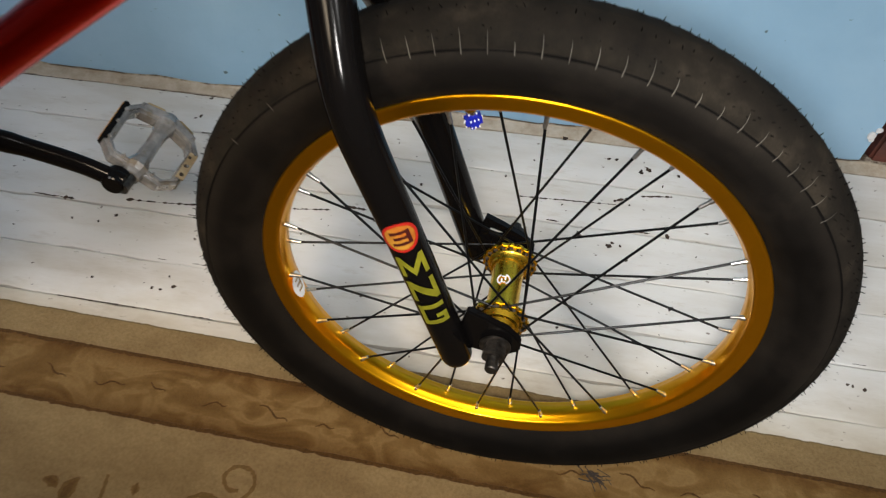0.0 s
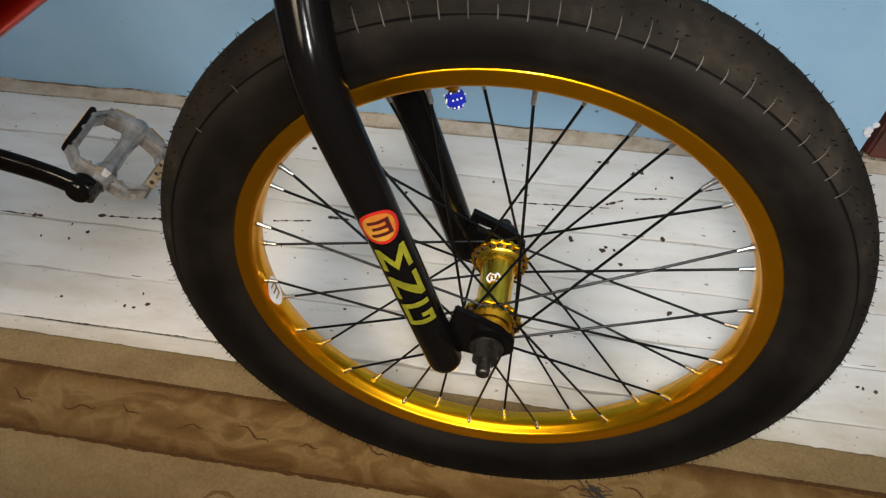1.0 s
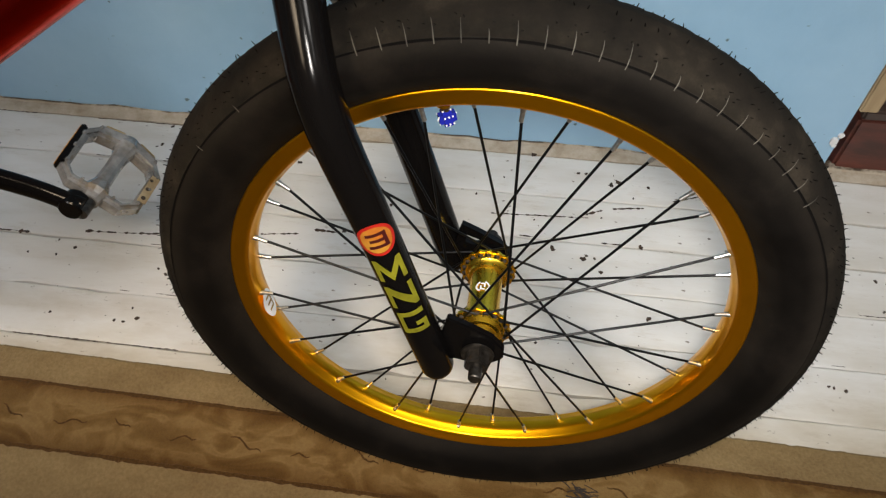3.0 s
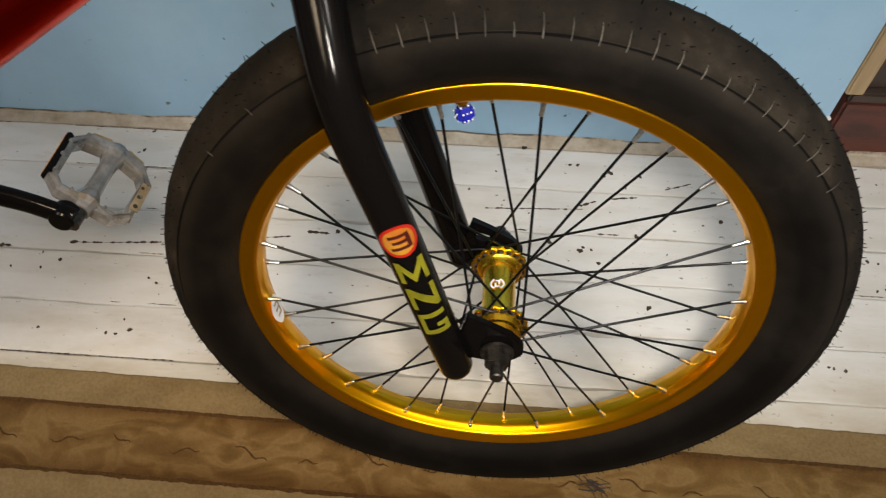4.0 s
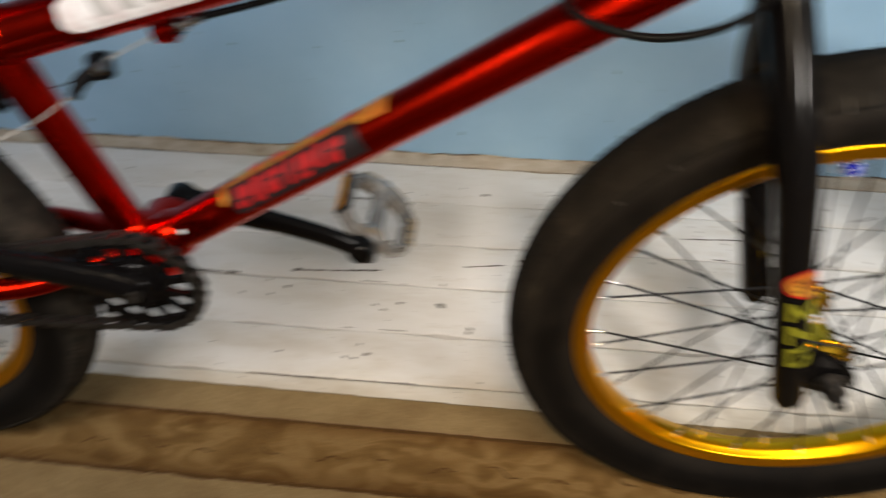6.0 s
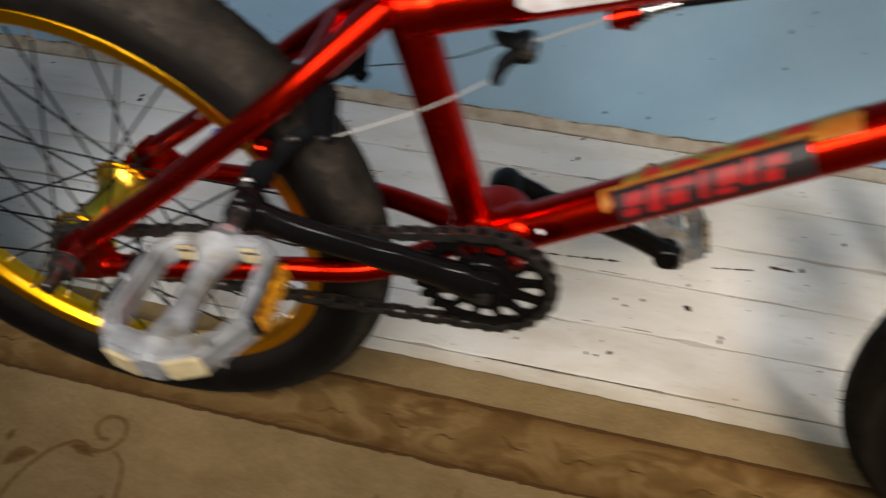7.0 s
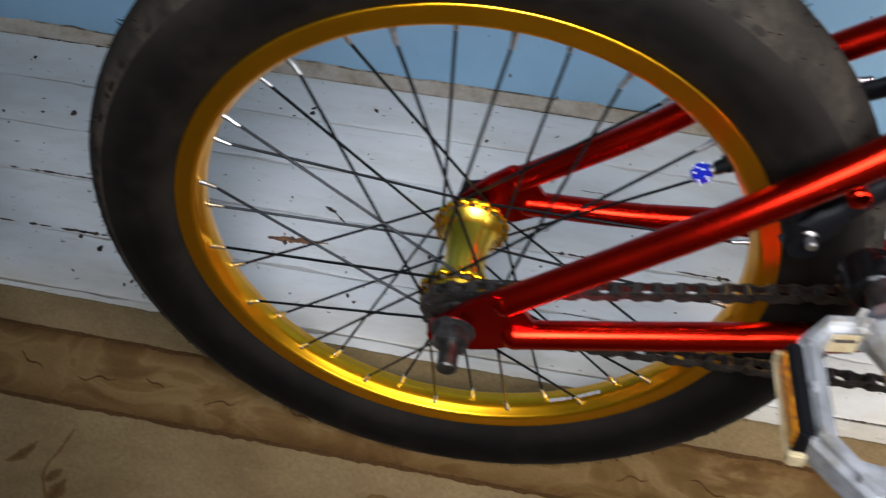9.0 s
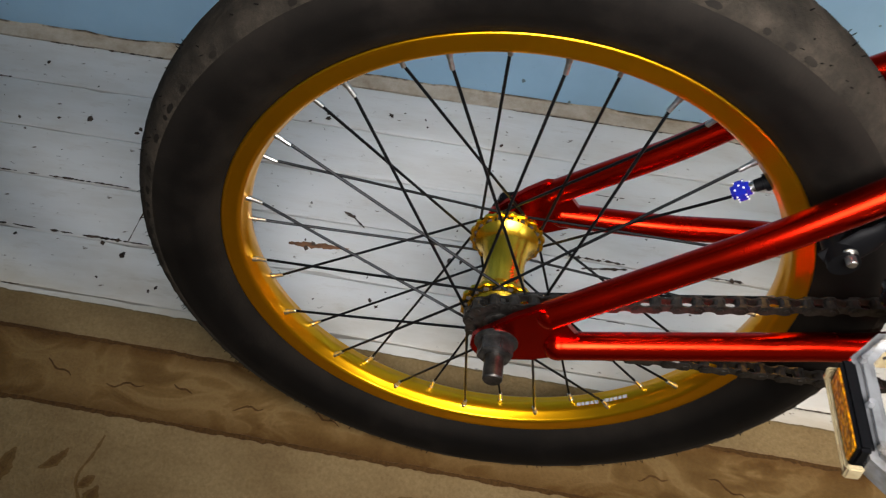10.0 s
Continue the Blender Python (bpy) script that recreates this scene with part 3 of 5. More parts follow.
pile_strip("edge_band", 0.0403, CARPET_Y, 0.0042, CARPET, 0.0010, 0.0012, 1, rounded=True)
pile_strip("outer_line", 0.0358, 0.0403, 0.0037, BROWN, 0.0022, 0.0010, 0, "dark brown woven line")
pile_strip("border_band", -0.0325, 0.0358, 0.0043, BORDER, 0.0012, 0.0022, -1)
pile_strip("inner_line", -0.037, -0.0325, 0.0037, BROWN, 0.0022, 0.0012, -2, "dark brown woven line")
pile_strip("field", -2.0, -0.037, 0.0043, CARPET, 0.0, 0.0022, -3)


def ribbon(bm, pts, widths, z):
    """A flat strip along a line in the floor plane."""
    pts = [Vector((p[0], p[1], 0)) for p in pts]
    left, right = [], []
    for i, p in enumerate(pts):
        d = (pts[min(i + 1, len(pts) - 1)] - pts[max(i - 1, 0)]).normalized()
        s = Vector((-d.y, d.x, 0)) * widths[i] / 2
        left.append(bm.verts.new(p + s + Vector((0, 0, z))))
        right.append(bm.verts.new(p - s + Vector((0, 0, z))))
    for i in range(len(pts) - 1):
        bm.faces.new((left[i], right[i], right[i + 1], left[i + 1]))


def ragged(bm, pts, wide, z, seed):
    """A woven band along a line, its width and course uneven, thin at both ends."""
    n = len(pts) - 1
    pts = [(x, y + 0.0010 * noise.noise((x * 150, y * 150, seed)) + 0.0006 * noise.noise((x * 480, y * 90, seed + 3))) for x, y in pts]
    ribbon(bm, pts, [0.0006 + wide * math.sin(math.pi * (i + 0.2) / (n + 0.4)) ** 0.7 * (0.85 + 0.5 * noise.noise((pts[i][0] * 210, seed, 1)) + 0.35 * noise.noise((pts[i][0] * 700, seed, 5))) for i in range(n + 1)], z)


stroke = bmesh.new()
for k in range(-33, 34):
    # thin dark threads in the hollows of the scrolls
    x0 = k * 0.0672 + 0.006 + 0.008 * noise.noise((k * 1.7, 2, 0))
    y0, ln = -0.0765 + (0.006 if k % 2 else -0.009) + 0.004 * noise.noise((k * 2.3, 5, 0)), 11 + 4 * (k % 3)
    ragged(stroke, [(x0 + 0.0021 * q, y0 - 0.0009 * q * (1 if k % 2 else -0.4) + 0.0022 * math.sin(0.55 * q + k)) for q in range(ln)], 0.0017, 0.0049, k + 4)
tagged(part("border_stroke", stroke, BROWN, carpet, "thin dark brown woven strokes", False), kind="stuff")

# leafy sprigs in the field
bm, bm3 = bmesh.new(), bmesh.new()
r5 = random.Random(31)


def woven_leaf(x, y, ang, ln, wide):
    """A ragged leaf with a darker middle, its foot at x, y."""
    a, bend = radians(ang), r5.uniform(-0.06, 0.06)
    pts = [(x + ln * u / 14 * math.cos(a + bend * u), y + ln * u / 14 * math.sin(a + bend * u)) for u in range(15)]
    ribbon(bm3, pts[2:-2], [0.0008 + wide * 0.5 * math.sin(math.pi * (u + 0.4) / 11) * r5.uniform(0.55, 1.2) for u in range(11)], 0.0049 + r5.uniform(0, 0.0003))
    ribbon(bm, pts, [0.001 + wide * math.sin(math.pi * (u + 0.4) / 15) ** 1.2 * r5.uniform(0.75, 1.15) for u in range(15)], 0.0046 + r5.uniform(0, 0.0002))


def woven_stem(ox, oy, pts, wide):
    line = curve_points([(ox + x, oy + y, 0) for x, y in pts], 7)
    ribbon(bm, line, [wide * r5.uniform(0.6, 1.2) for _ in line], 0.00445 + r5.uniform(0, 0.0001))


for k in range(-2, 4):
    for row in range(3):
        ox, oy = k * 0.69 + (row % 2) * 0.3 - 0.3, -0.0745 - row * 0.26
        for x, y, ang, ln, wide in ((-0.222, -0.146, 108, 0.034, 0.017), (-0.236, -0.128, 118, 0.019, 0.012), (-0.141, -0.145, 68, 0.036, 0.017), (-0.150, -0.120, 96, 0.014, 0.008), (-0.275, -0.190, 35, 0.050, 0.018),
                                    (-0.342, -0.131, 62, 0.026, 0.014), (-0.352, -0.112, 50, 0.018, 0.010), (-0.330, -0.143, 285, 0.012, 0.008), (-0.333, -0.186, 78, 0.034, 0.016), (-0.395, -0.100, 20, 0.030, 0.010),
                                    (-0.430, -0.125, 85, 0.040, 0.017), (-0.455, -0.120, 110, 0.030, 0.014), (-0.190, -0.215, 60, 0.036, 0.018), (-0.010, -0.180, 120, 0.032, 0.015)):
            woven_leaf(ox + x, oy + y, ang, ln, wide)
        woven_stem(ox, oy, [(-0.255, -0.168), (-0.225, -0.150), (-0.198, -0.147), (-0.178, -0.160), (-0.160, -0.190), (-0.140, -0.215)], 0.0045)
        woven_stem(ox, oy, [(-0.186, -0.104), (-0.184, -0.125), (-0.183, -0.150)], 0.0040)
        woven_stem(ox, oy, [(-0.130, -0.190), (-0.120, -0.152), (-0.100, -0.120), (-0.075, -0.104), (-0.052, -0.109), (-0.036, -0.103), (-0.026, -0.086), (-0.034, -0.071), (-0.052, -0.070), (-0.061, -0.082), (-0.053, -0.094), (-0.041, -0.094)], 0.0048)
        woven_stem(ox, oy, [(-0.030, -0.104), (-0.014, -0.118), (-0.006, -0.150)], 0.0040)
        woven_stem(ox, oy, [(-0.346, -0.060), (-0.350, -0.080), (-0.356, -0.104), (-0.340, -0.130)], 0.0030)
        woven_leaf(ox - 0.080, oy - 0.110, 15, 0.030, 0.012)
tagged(part("leaf_vein", bm3, VEIN, carpet, "dark brown middles of woven leaves", False), kind="stuff")
tagged(part("leaf_sprig", bm, SCROLL, carpet, "brown woven leaves", False), kind="stuff")

# chips in the floor paint, at their places
CHIPS = [(0.481, 0.129, 6), (0.513, 0.207, 4), (0.372, 0.125, 4), (0.362, 0.221, 5), (0.342, 0.208, 4), (0.566, 0.207, 7), (0.454, 0.123, 4), (0.605, 0.169, 5), (0.617, 0.400, 6), (0.411, 0.411, 6),
         (-0.523, 0.331, 9), (-0.437, 0.159, 6), (-0.410, 0.146, 6), (-0.366, 0.109, 4), (-0.609, 0.318, 4), (-0.167, 0.246, 5), (-0.204, 0.201, 6), (-0.126, 0.140, 5), (1.094, 0.202, 7), (0.703, 0.289, 7),
         (0.975, 0.293, 8), (0.757, 0.339, 5), (1.200, 0.340, 6), (-0.152, 0.411, 7)]
MORE_CHIPS = [(-0.614, 0.415, 5), (-0.561, 0.326, 4), (-0.594, 0.302, 3), (-0.456, 0.327, 6), (-0.427, 0.116, 3), (-0.537, 0.154, 4), (1.015, 0.281, 8), (1.029, 0.283, 4), (1.101, 0.410, 5), (1.051, 0.409, 8),
         (1.006, 0.426, 5), (0.943, 0.454, 9), (0.869, 0.373, 4), (1.374, 0.290, 5), (1.375, 0.246, 4), (1.292, 0.138, 4), (1.310, 0.135, 5), (0.415, 0.448, 4), (0.470, 0.142, 3), (0.567, 0.239, 4),
         (0.481, 0.202, 4), (-0.231, 0.391, 7), (-0.005, 0.388, 5), (-0.046, 0.206, 7), (-0.033, 0.207, 6), (-0.220, 0.257, 3), (1.088, 0.308, 7), (1.037, 0.263, 5), (0.961, 0.154, 4)]
bm = bmesh.new()
r3 = random.Random(11)
for x, y, s in CHIPS + MORE_CHIPS:
    for q in range(2 if r3.random() < 0.25 else 1):
        o = [(px * r3.uniform(0.55, 1.25), py * r3.uniform(0.5, 1.25)) for px, py in ngon(11, s * 0.00043, sx=1.35)]
        ox, oy = (0, 0) if q == 0 else (r3.uniform(-0.012, 0.012), r3.uniform(-0.008, 0.008))
        slab(bm, o, 0.0008, Matrix.Translation((x + ox, y + oy, 0.0006)) @ pose(0, 0, 0, 0, 0, r3.uniform(0, 180)))
for _ in range(130):
    x, y, s = r3.uniform(-0.95, 1.5), r3.uniform(0.08, 0.45), r3.uniform(0.0006, 0.0016)
    o = [(px * r3.uniform(0.5, 1.2), py * r3.uniform(0.4, 1.0)) for px, py in ngon(7, s, sx=1.5)]
    slab(bm, o, 0.0008, Matrix.Translation((x, y, 0.0006)) @ pose(0, 0, 0, 0, 0, r3.uniform(0, 180)))
tagged(new("paint_chips", mesh_of("paint_chips", bm, CHIP, False)), "dark chips and specks in the white floor paint", "paint chips", kind="stuff")

# long dark worn stretches of the gaps between boards: from, to, width in millimetres, along each gap
WORN = {0.0925: ((-0.523, -0.503, 2.2), (0.339, 0.447, 1.4), (0.456, 0.546, 1.2)),
        0.165: ((-0.569, -0.552, 2.4), (-0.545, -0.516, 2), (-0.501, -0.490, 4.5), (-0.489, -0.474, 2.6), (-0.463, -0.426, 3.2), (-0.438, -0.417, 4), (-0.416, -0.385, 1.8), (-0.014, 0.018, 2), (0.445, 0.458, 1.6), (0.492, 0.527, 1.4), (1.299, 1.315, 1.2)),
        0.2375: ((-0.606, -0.574, 1.6), (-0.560, -0.547, 2.2), (-0.535, -0.490, 2.4), (-0.490, -0.434, 2), (0.084, 0.156, 3), (0.230, 0.276, 2.4), (0.276, 0.294, 4.5), (0.458, 0.490, 1.2), (1.343, 1.384, 1.3))}
WORN_FAR = {0.3085: ((0.444, 0.466, 1.2), (0.931, 0.949, 2), (1.037, 1.066, 3)),
            0.38: ((-0.675, -0.648, 2), (0.324, 0.355, 1.2), (0.418, 0.452, 1.6)),
            0.4505: ((-0.628, -0.566, 1.6), (-0.547, -0.471, 2), (0.003, 0.203, 1.2), (0.297, 0.597, 1.2))}
CRACKS = [(0.364, 0.248, 0.407, 0.250, 3), (0.409, 0.250, 0.482, 0.256, 3.4), (0.595, 0.270, 0.645, 0.277, 2.6), (0.664, 0.286, 0.694, 0.285, 4), (0.891, 0.341, 1.021, 0.348, 2.2),
          (1.016, 0.353, 1.039, 0.363, 5), (1.052, 0.367, 1.094, 0.373, 2.6), (1.132, 0.389, 1.169, 0.402, 2.2), (-0.410, 0.165, -0.407, 0.210, 1.2), (-0.179, 0.251, -0.166, 0.245, 4),
          (-0.166, 0.245, -0.151, 0.232, 3), (0.105, 0.223, 0.159, 0.231, 3), (0.108, 0.161, 0.157, 0.160, 1.3), (0.117, 0.332, 0.154, 0.333, 1.2)]


def crack(bm, x0, y0, x1, y1, mm):
    n = max(4, int(math.dist((x0, y0), (x1, y1)) / 0.0022))
    pts, wide = [], []
    for i in range(n + 1):
        t = i / n
        x, y = x0 + (x1 - x0) * t, y0 + (y1 - y0) * t
        pts.append((x, y + 0.0007 * noise.noise((x * 130, y * 40, 0))))
        wide.append(0.0004 if i in (0, n) else max(0.0003, 0.00125 * mm * (0.62 + 1.0 * noise.noise((x * 210, y * 90, 3)) + 0.5 * noise.noise((x * 700, y * 90, 8)))))
    ribbon(bm, pts, wide, 0.0011)


bm = bmesh.new()
for y, spans in (*WORN.items(), *WORN_FAR.items()):
    for p, q, mm in spans:
        crack(bm, p, y, q, y, mm)
for line in CRACKS:
    crack(bm, *line)
tagged(new("worn_gaps", mesh_of("worn_gaps", bm, CHIP, False)), "dark worn stretches of the gaps between floor boards", "paint chips", kind="stuff")

# a long scrape down to the brown wood
bm = bmesh.new()
ribbon(bm, [(-0.2325 + 0.0035 * i, 0.1968 + 0.0002 * i + 0.0012 * noise.noise((i * 0.4, 2, 5))) for i in range(21)], [0.0009 + 0.0082 * math.sin(math.pi * min(1, (i + 0.3) / 18)) ** 0.5 * (0.75 + 0.5 * noise.noise((i * 0.7, 7, 1))) if i < 18 else 0.0015 for i in range(21)], 0.0009)
tagged(new("paint_scrape", mesh_of("paint_scrape", bm, BAREWOOD, False)), "long brown scrape through the white floor paint", "paint scrape", kind="stuff")

# a tuft of black fluff on the carpet
bm = bmesh.new()
r4 = random.Random(21)
for k in range(26):
    a = r4.uniform(-0.9, 0.2)
    p = Vector((r4.gauss(0, 0.007), r4.gauss(0, 0.0035), 0.0052))
    d = Vector((math.cos(a), math.sin(a), 0)) * r4.uniform(0.006, 0.02)
    tube(bm, curve_points([p - d * 0.5, p + Vector((0, 0, r4.uniform(0.0005, 0.004))), p + d * 0.5 + Vector((0, r4.uniform(-0.003, 0.003), 0))], 3), r4.uniform(0.0003, 0.0008), 5)
fluff = tagged(new("fluff_tuft", mesh_of("fluff_tuft", bm, GAP)), "small tuft of black fluff lying on the carpet", "fluff")
fluff.location = (1.017, -0.017, 0)

# ---- the bicycle; its own x runs forward, y away from the viewer, z up, from the foot of the rear wheel ----
LEAN = 9.75
bicycle = empty("bicycle", pose(0, 0, 0.0034, -LEAN, 0, 0), "red BMX bicycle with gold rims leaning towards the blue wall", "bicycle")
FRONT, REAR, BB = Vector((0.9005, 0, 0.265)), Vector((0, 0, 0.265)), Vector((0.343, 0, 0.315))

TYRE_SEC = [(0.1994, 0.0100), (0.2020, 0.0120), (0.2056, 0.0170), (0.2125, 0.0228), (0.2215, 0.0270), (0.2320, 0.0290), (0.2400, 0.0286), (0.2470, 0.0262), (0.2525, 0.0215), (0.2562, 0.0150), (0.2582, 0.0075), (0.2590, 0.0)]


CROWN_LINE = [(0.2428, 0.0279), *TYRE_SEC[7:]]


def crown_at(v, side):
    """A point on the tread and its outward direction: v from 0 at the shoulder to 1 at the middle."""
    steps = [math.dist(p, q) for p, q in zip(CROWN_LINE, CROWN_LINE[1:])]
    left = max(0.0, min(0.9999, v)) * sum(steps)
    for (p, q), ln in zip(zip(CROWN_LINE, CROWN_LINE[1:]), steps):
        if left <= ln:
            break
        left -= ln
    t = left / ln
    out = Vector((p[0] - 0.2320 + t * (q[0] - p[0]), p[1] + t * (q[1] - p[1]), 0)).normalized()
    return Vector((p[0] + t * (q[0] - p[0]), side * (p[1] + t * (q[1] - p[1])), 0)), Vector((out.x, side * out.y, 0))


def spun(p, a):
    return (p.x * math.cos(a), p.y, p.x * math.sin(a))


def tyre_mesh():
    bm = bmesh.new()
    half = TYRE_SEC
    lathe(bm, [(r, -y) for r, y in half] + [(r, y) for r, y in reversed(half[:-1])], "Y", 128)
    return mesh_of("tyre", bm, TYRE)


TICKS = 100


def tread_mesh(seed):
    """The brown dusted crown: one band with slightly uneven blocks between the ticks."""
    r = random.Random(seed)
    vs = [(v, s) for s in (-1, 1) for v in ((0.0, 0.06, 0.2, 0.35, 0.5, 0.65, 0.8, 0.93) if s < 0 else (1.0, 0.93, 0.8, 0.65, 0.5, 0.35, 0.2, 0.06, 0.0))]
    n = TICKS * 4
    verts, faces = [], []
    for k in range(n):
        a = k * math.tau / n
        for v, s in vs:
            p, d = crown_at(v, s)
            up = -0.0006 if v == 0.0 else 0.0007 + 0.00022 * noise.noise((k * 0.6, v * 7 * s, seed)) - (0.0004 if k % 4 == 0 and 0.3 < v < 0.95 else 0)
            verts.append(spun(p + d * up, a))
    m = len(vs)
    for k in range(n):
        for j in range(m - 1):
            x, y = k * m + j, ((k + 1) % n) * m + j
            faces.append((x, x + 1, y + 1, y))
    me = bpy.data.meshes.new("tread")
    me.from_pydata(verts, [], faces)
    me.materials.append(TREAD if seed == 2 else TREADDARK)
    for f in me.polygons:
        f.use_smooth = True
    return me


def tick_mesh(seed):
    """Thin dust-filled cuts that rise from the shoulder groove, slightly bent, made only where light picks them out."""
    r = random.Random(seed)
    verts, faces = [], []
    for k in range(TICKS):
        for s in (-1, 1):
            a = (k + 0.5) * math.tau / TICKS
            # light put into the shape: cuts that fade lower down are left out
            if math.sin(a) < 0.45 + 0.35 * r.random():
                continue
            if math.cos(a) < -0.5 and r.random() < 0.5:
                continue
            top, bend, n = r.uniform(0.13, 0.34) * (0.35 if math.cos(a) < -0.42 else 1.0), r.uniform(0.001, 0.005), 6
            base = len(verts)
            verts += [(0.2404 * math.cos(a + e), s * 0.0293, 0.2404 * math.sin(a + e)) for e in (-0.0012, 0.0012)]
            faces.append([base, base + 1, base + 3, base + 2])
            base += 2
            for i in range(n + 1):
                t = i / n
                w = 0.0011 * (1 - t) ** 0.7 * r.uniform(0.7, 1.2) + 0.0004
                p, d = crown_at(0.01 + top * t, s)
                p = p + d * 0.0011
                mid = a + bend * t * t * (1 if s < 0 else -1)
                verts += [spun(p, mid - w), spun(p, mid + w)]
            faces += [[base + 2 * i, base + 2 * i + 1, base + 2 * i + 3, base + 2 * i + 2] for i in range(n)]
    me = bpy.data.meshes.new("tread_cut")
    me.from_pydata(verts, [], faces)
    me.materials.append(SIPE)
    return me


def step_shade_mesh():
    """The shade of the step along each shoulder, drawn as a black strip that narrows to nothing towards the foot of the
    tyre.
    """
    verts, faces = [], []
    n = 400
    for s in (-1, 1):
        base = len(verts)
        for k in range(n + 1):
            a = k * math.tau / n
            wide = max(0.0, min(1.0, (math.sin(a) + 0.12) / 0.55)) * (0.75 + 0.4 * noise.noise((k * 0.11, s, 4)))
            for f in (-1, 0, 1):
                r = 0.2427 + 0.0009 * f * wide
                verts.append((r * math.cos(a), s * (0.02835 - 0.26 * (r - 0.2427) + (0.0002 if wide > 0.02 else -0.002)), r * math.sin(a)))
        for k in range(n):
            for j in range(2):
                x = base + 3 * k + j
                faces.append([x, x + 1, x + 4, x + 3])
    me = bpy.data.meshes.new("tread_step_shade")
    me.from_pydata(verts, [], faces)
    me.materials.append(STUBSHADE)
    return me


def pocket_mesh(seed):
    """Dark worn pockets in two rows along each shoulder of the older tread."""
    r = random.Random(seed)
    verts, faces = [], []
    for k in range(TICKS):
        for s in (-1, 1):
            for v0, v1, off in ((0.05, 0.15, 0.0), (0.27, 0.40, 0.5)):
                if r.random() < (0.35 if off == 0 else 0.9):
                    continue
                a = (k + off + r.uniform(-0.25, 0.25)) * math.tau / TICKS
                half, base = r.uniform(0.007, 0.019), len(verts)
                for i in range(4):
                    p, d = crown_at(v0 + (v1 - v0) * (i / 3) * r.uniform(0.85, 1.1), s)
                    w = half * (0.6, 1.0, 0.95, 0.5)[i]
                    verts += [spun(p + d * 0.0010, a - w), spun(p + d * 0.0011, a + 0.3 * w), spun(p + d * 0.0010, a + w * r.uniform(0.7, 1.1))]
                faces += [[base + 3 * i + j, base + 3 * i + j + 1, base + 3 * i + j + 4, base + 3 * i + j + 3] for i in range(3) for j in range(2)]
    me = bpy.data.meshes.new("tread_pocket")
    me.from_pydata(verts, [], faces)
    me.materials.append(TYRE)
    return me


def hair_mesh(seed):
    """The little rubber stubs left by the mould, mostly in pairs beside the cuts."""
    r = random.Random(seed)
    verts, faces = [], []
    spots = []
    for k in range(TICKS):
        a = (k + 0.5) * math.tau / TICKS
        for s in (-1, 1):
            for v in (0.2, 0.34, 0.75):
                for e in (-0.011, 0.011):
                    if r.random() < (0.8 if seed == 6 else 0.25):
                        spots.append((a + e + r.uniform(-0.006, 0.006), v + r.uniform(-0.05, 0.05), s, r.uniform(0.0009, 0.0030)))
    for a, v, s, ln in spots:
        p, d = crown_at(v, s)
        tip = p + d * (0.0008 + ln)
        wob = r.uniform(-0.006, 0.006)
        base = len(verts)
        for j in range(4):
            t = j * math.tau / 4
            verts.append(spun(p + Vector((0, 0.0006 * math.sin(t), 0)), a + 0.0018 * math.cos(t)))
        for j in range(4):
            t = j * math.tau / 4
            verts.append(spun(tip + Vector((0, 0.0004 * math.sin(t), 0)), a + wob + 0.0011 * math.cos(t)))
        faces += [[base + j, base + (j + 1) % 4, base + 4 + (j + 1) % 4, base + 4 + j] for j in range(4)]
        faces.append([base + 4, base + 5, base + 6, base + 7])
    me = bpy.data.meshes.new("rubber_hair")
    me.from_pydata(verts, [], faces)
    me.materials.append(STUBSHADE)
    return me


def rim_mesh():
    bm = bmesh.new()
    half = [(0.2012, 0.0116), (0.2019, 0.0124), (0.2022, 0.0131), (0.2020, 0.0138), (0.2014, 0.0142), (0.2008, 0.0142), (0.2000, 0.0139), (0.1990, 0.0136), (0.1922, 0.0134), (0.1908, 0.0130), (0.1892, 0.0118), (0.1887, 0.0108), (0.1884, 0.0100), (0.1866, 0.0058), (0.1859, 0.0046), (0.1857, 0.0014), (0.18565, 0.0)]
    lathe(bm, [(0.1985, -0.0100), *[(r, -y) for r, y in half], *[(r, y) for r, y in reversed(half[:-1])], (0.1985, 0.0100)], "Y", 144)
    return mesh_of("rim", bm, GOLD)


def spoke_mesh(side, lead, flange_y, flange_r, nip_y):
    """One spoke whose rim end stands at angle 0."""
    bm = bmesh.new()
    a = lead * radians(61)
    hole = Vector((flange_r * math.cos(a), side * (flange_y + 0.0022), flange_r * math.sin(a)))
    end = Vector((0.179, nip_y, 0))
    d = (end - hole).normalized()
    tube(bm, [hole + Vector((0, -side * 0.006, 0)), hole, hole + d * 0.01, end], 0.00105, 7)
    return mesh_of("spoke", bm, SPOKE)


def nipple_mesh(nip_y):
    bm = bmesh.new()
    tube(bm, [(0.1760, nip_y * 1.1, 0), (0.1763, nip_y * 1.1, 0), (0.1835, nip_y, 0), (0.1838, nip_y, 0), (0.1880, nip_y, 0)], [0.0013, 0.0016, 0.0016, 0.0020, 0.0022], 10)
    return mesh_of("nipple", bm, NICKEL)


def dice_mesh():
    bm = bmesh.new()
    box(bm, (-0.0057, -0.0057, -0.0057), (0.0057, 0.0057, 0.0057), 0.0027)
    return mesh_of("valve_cap", bm, DICEBLUE)


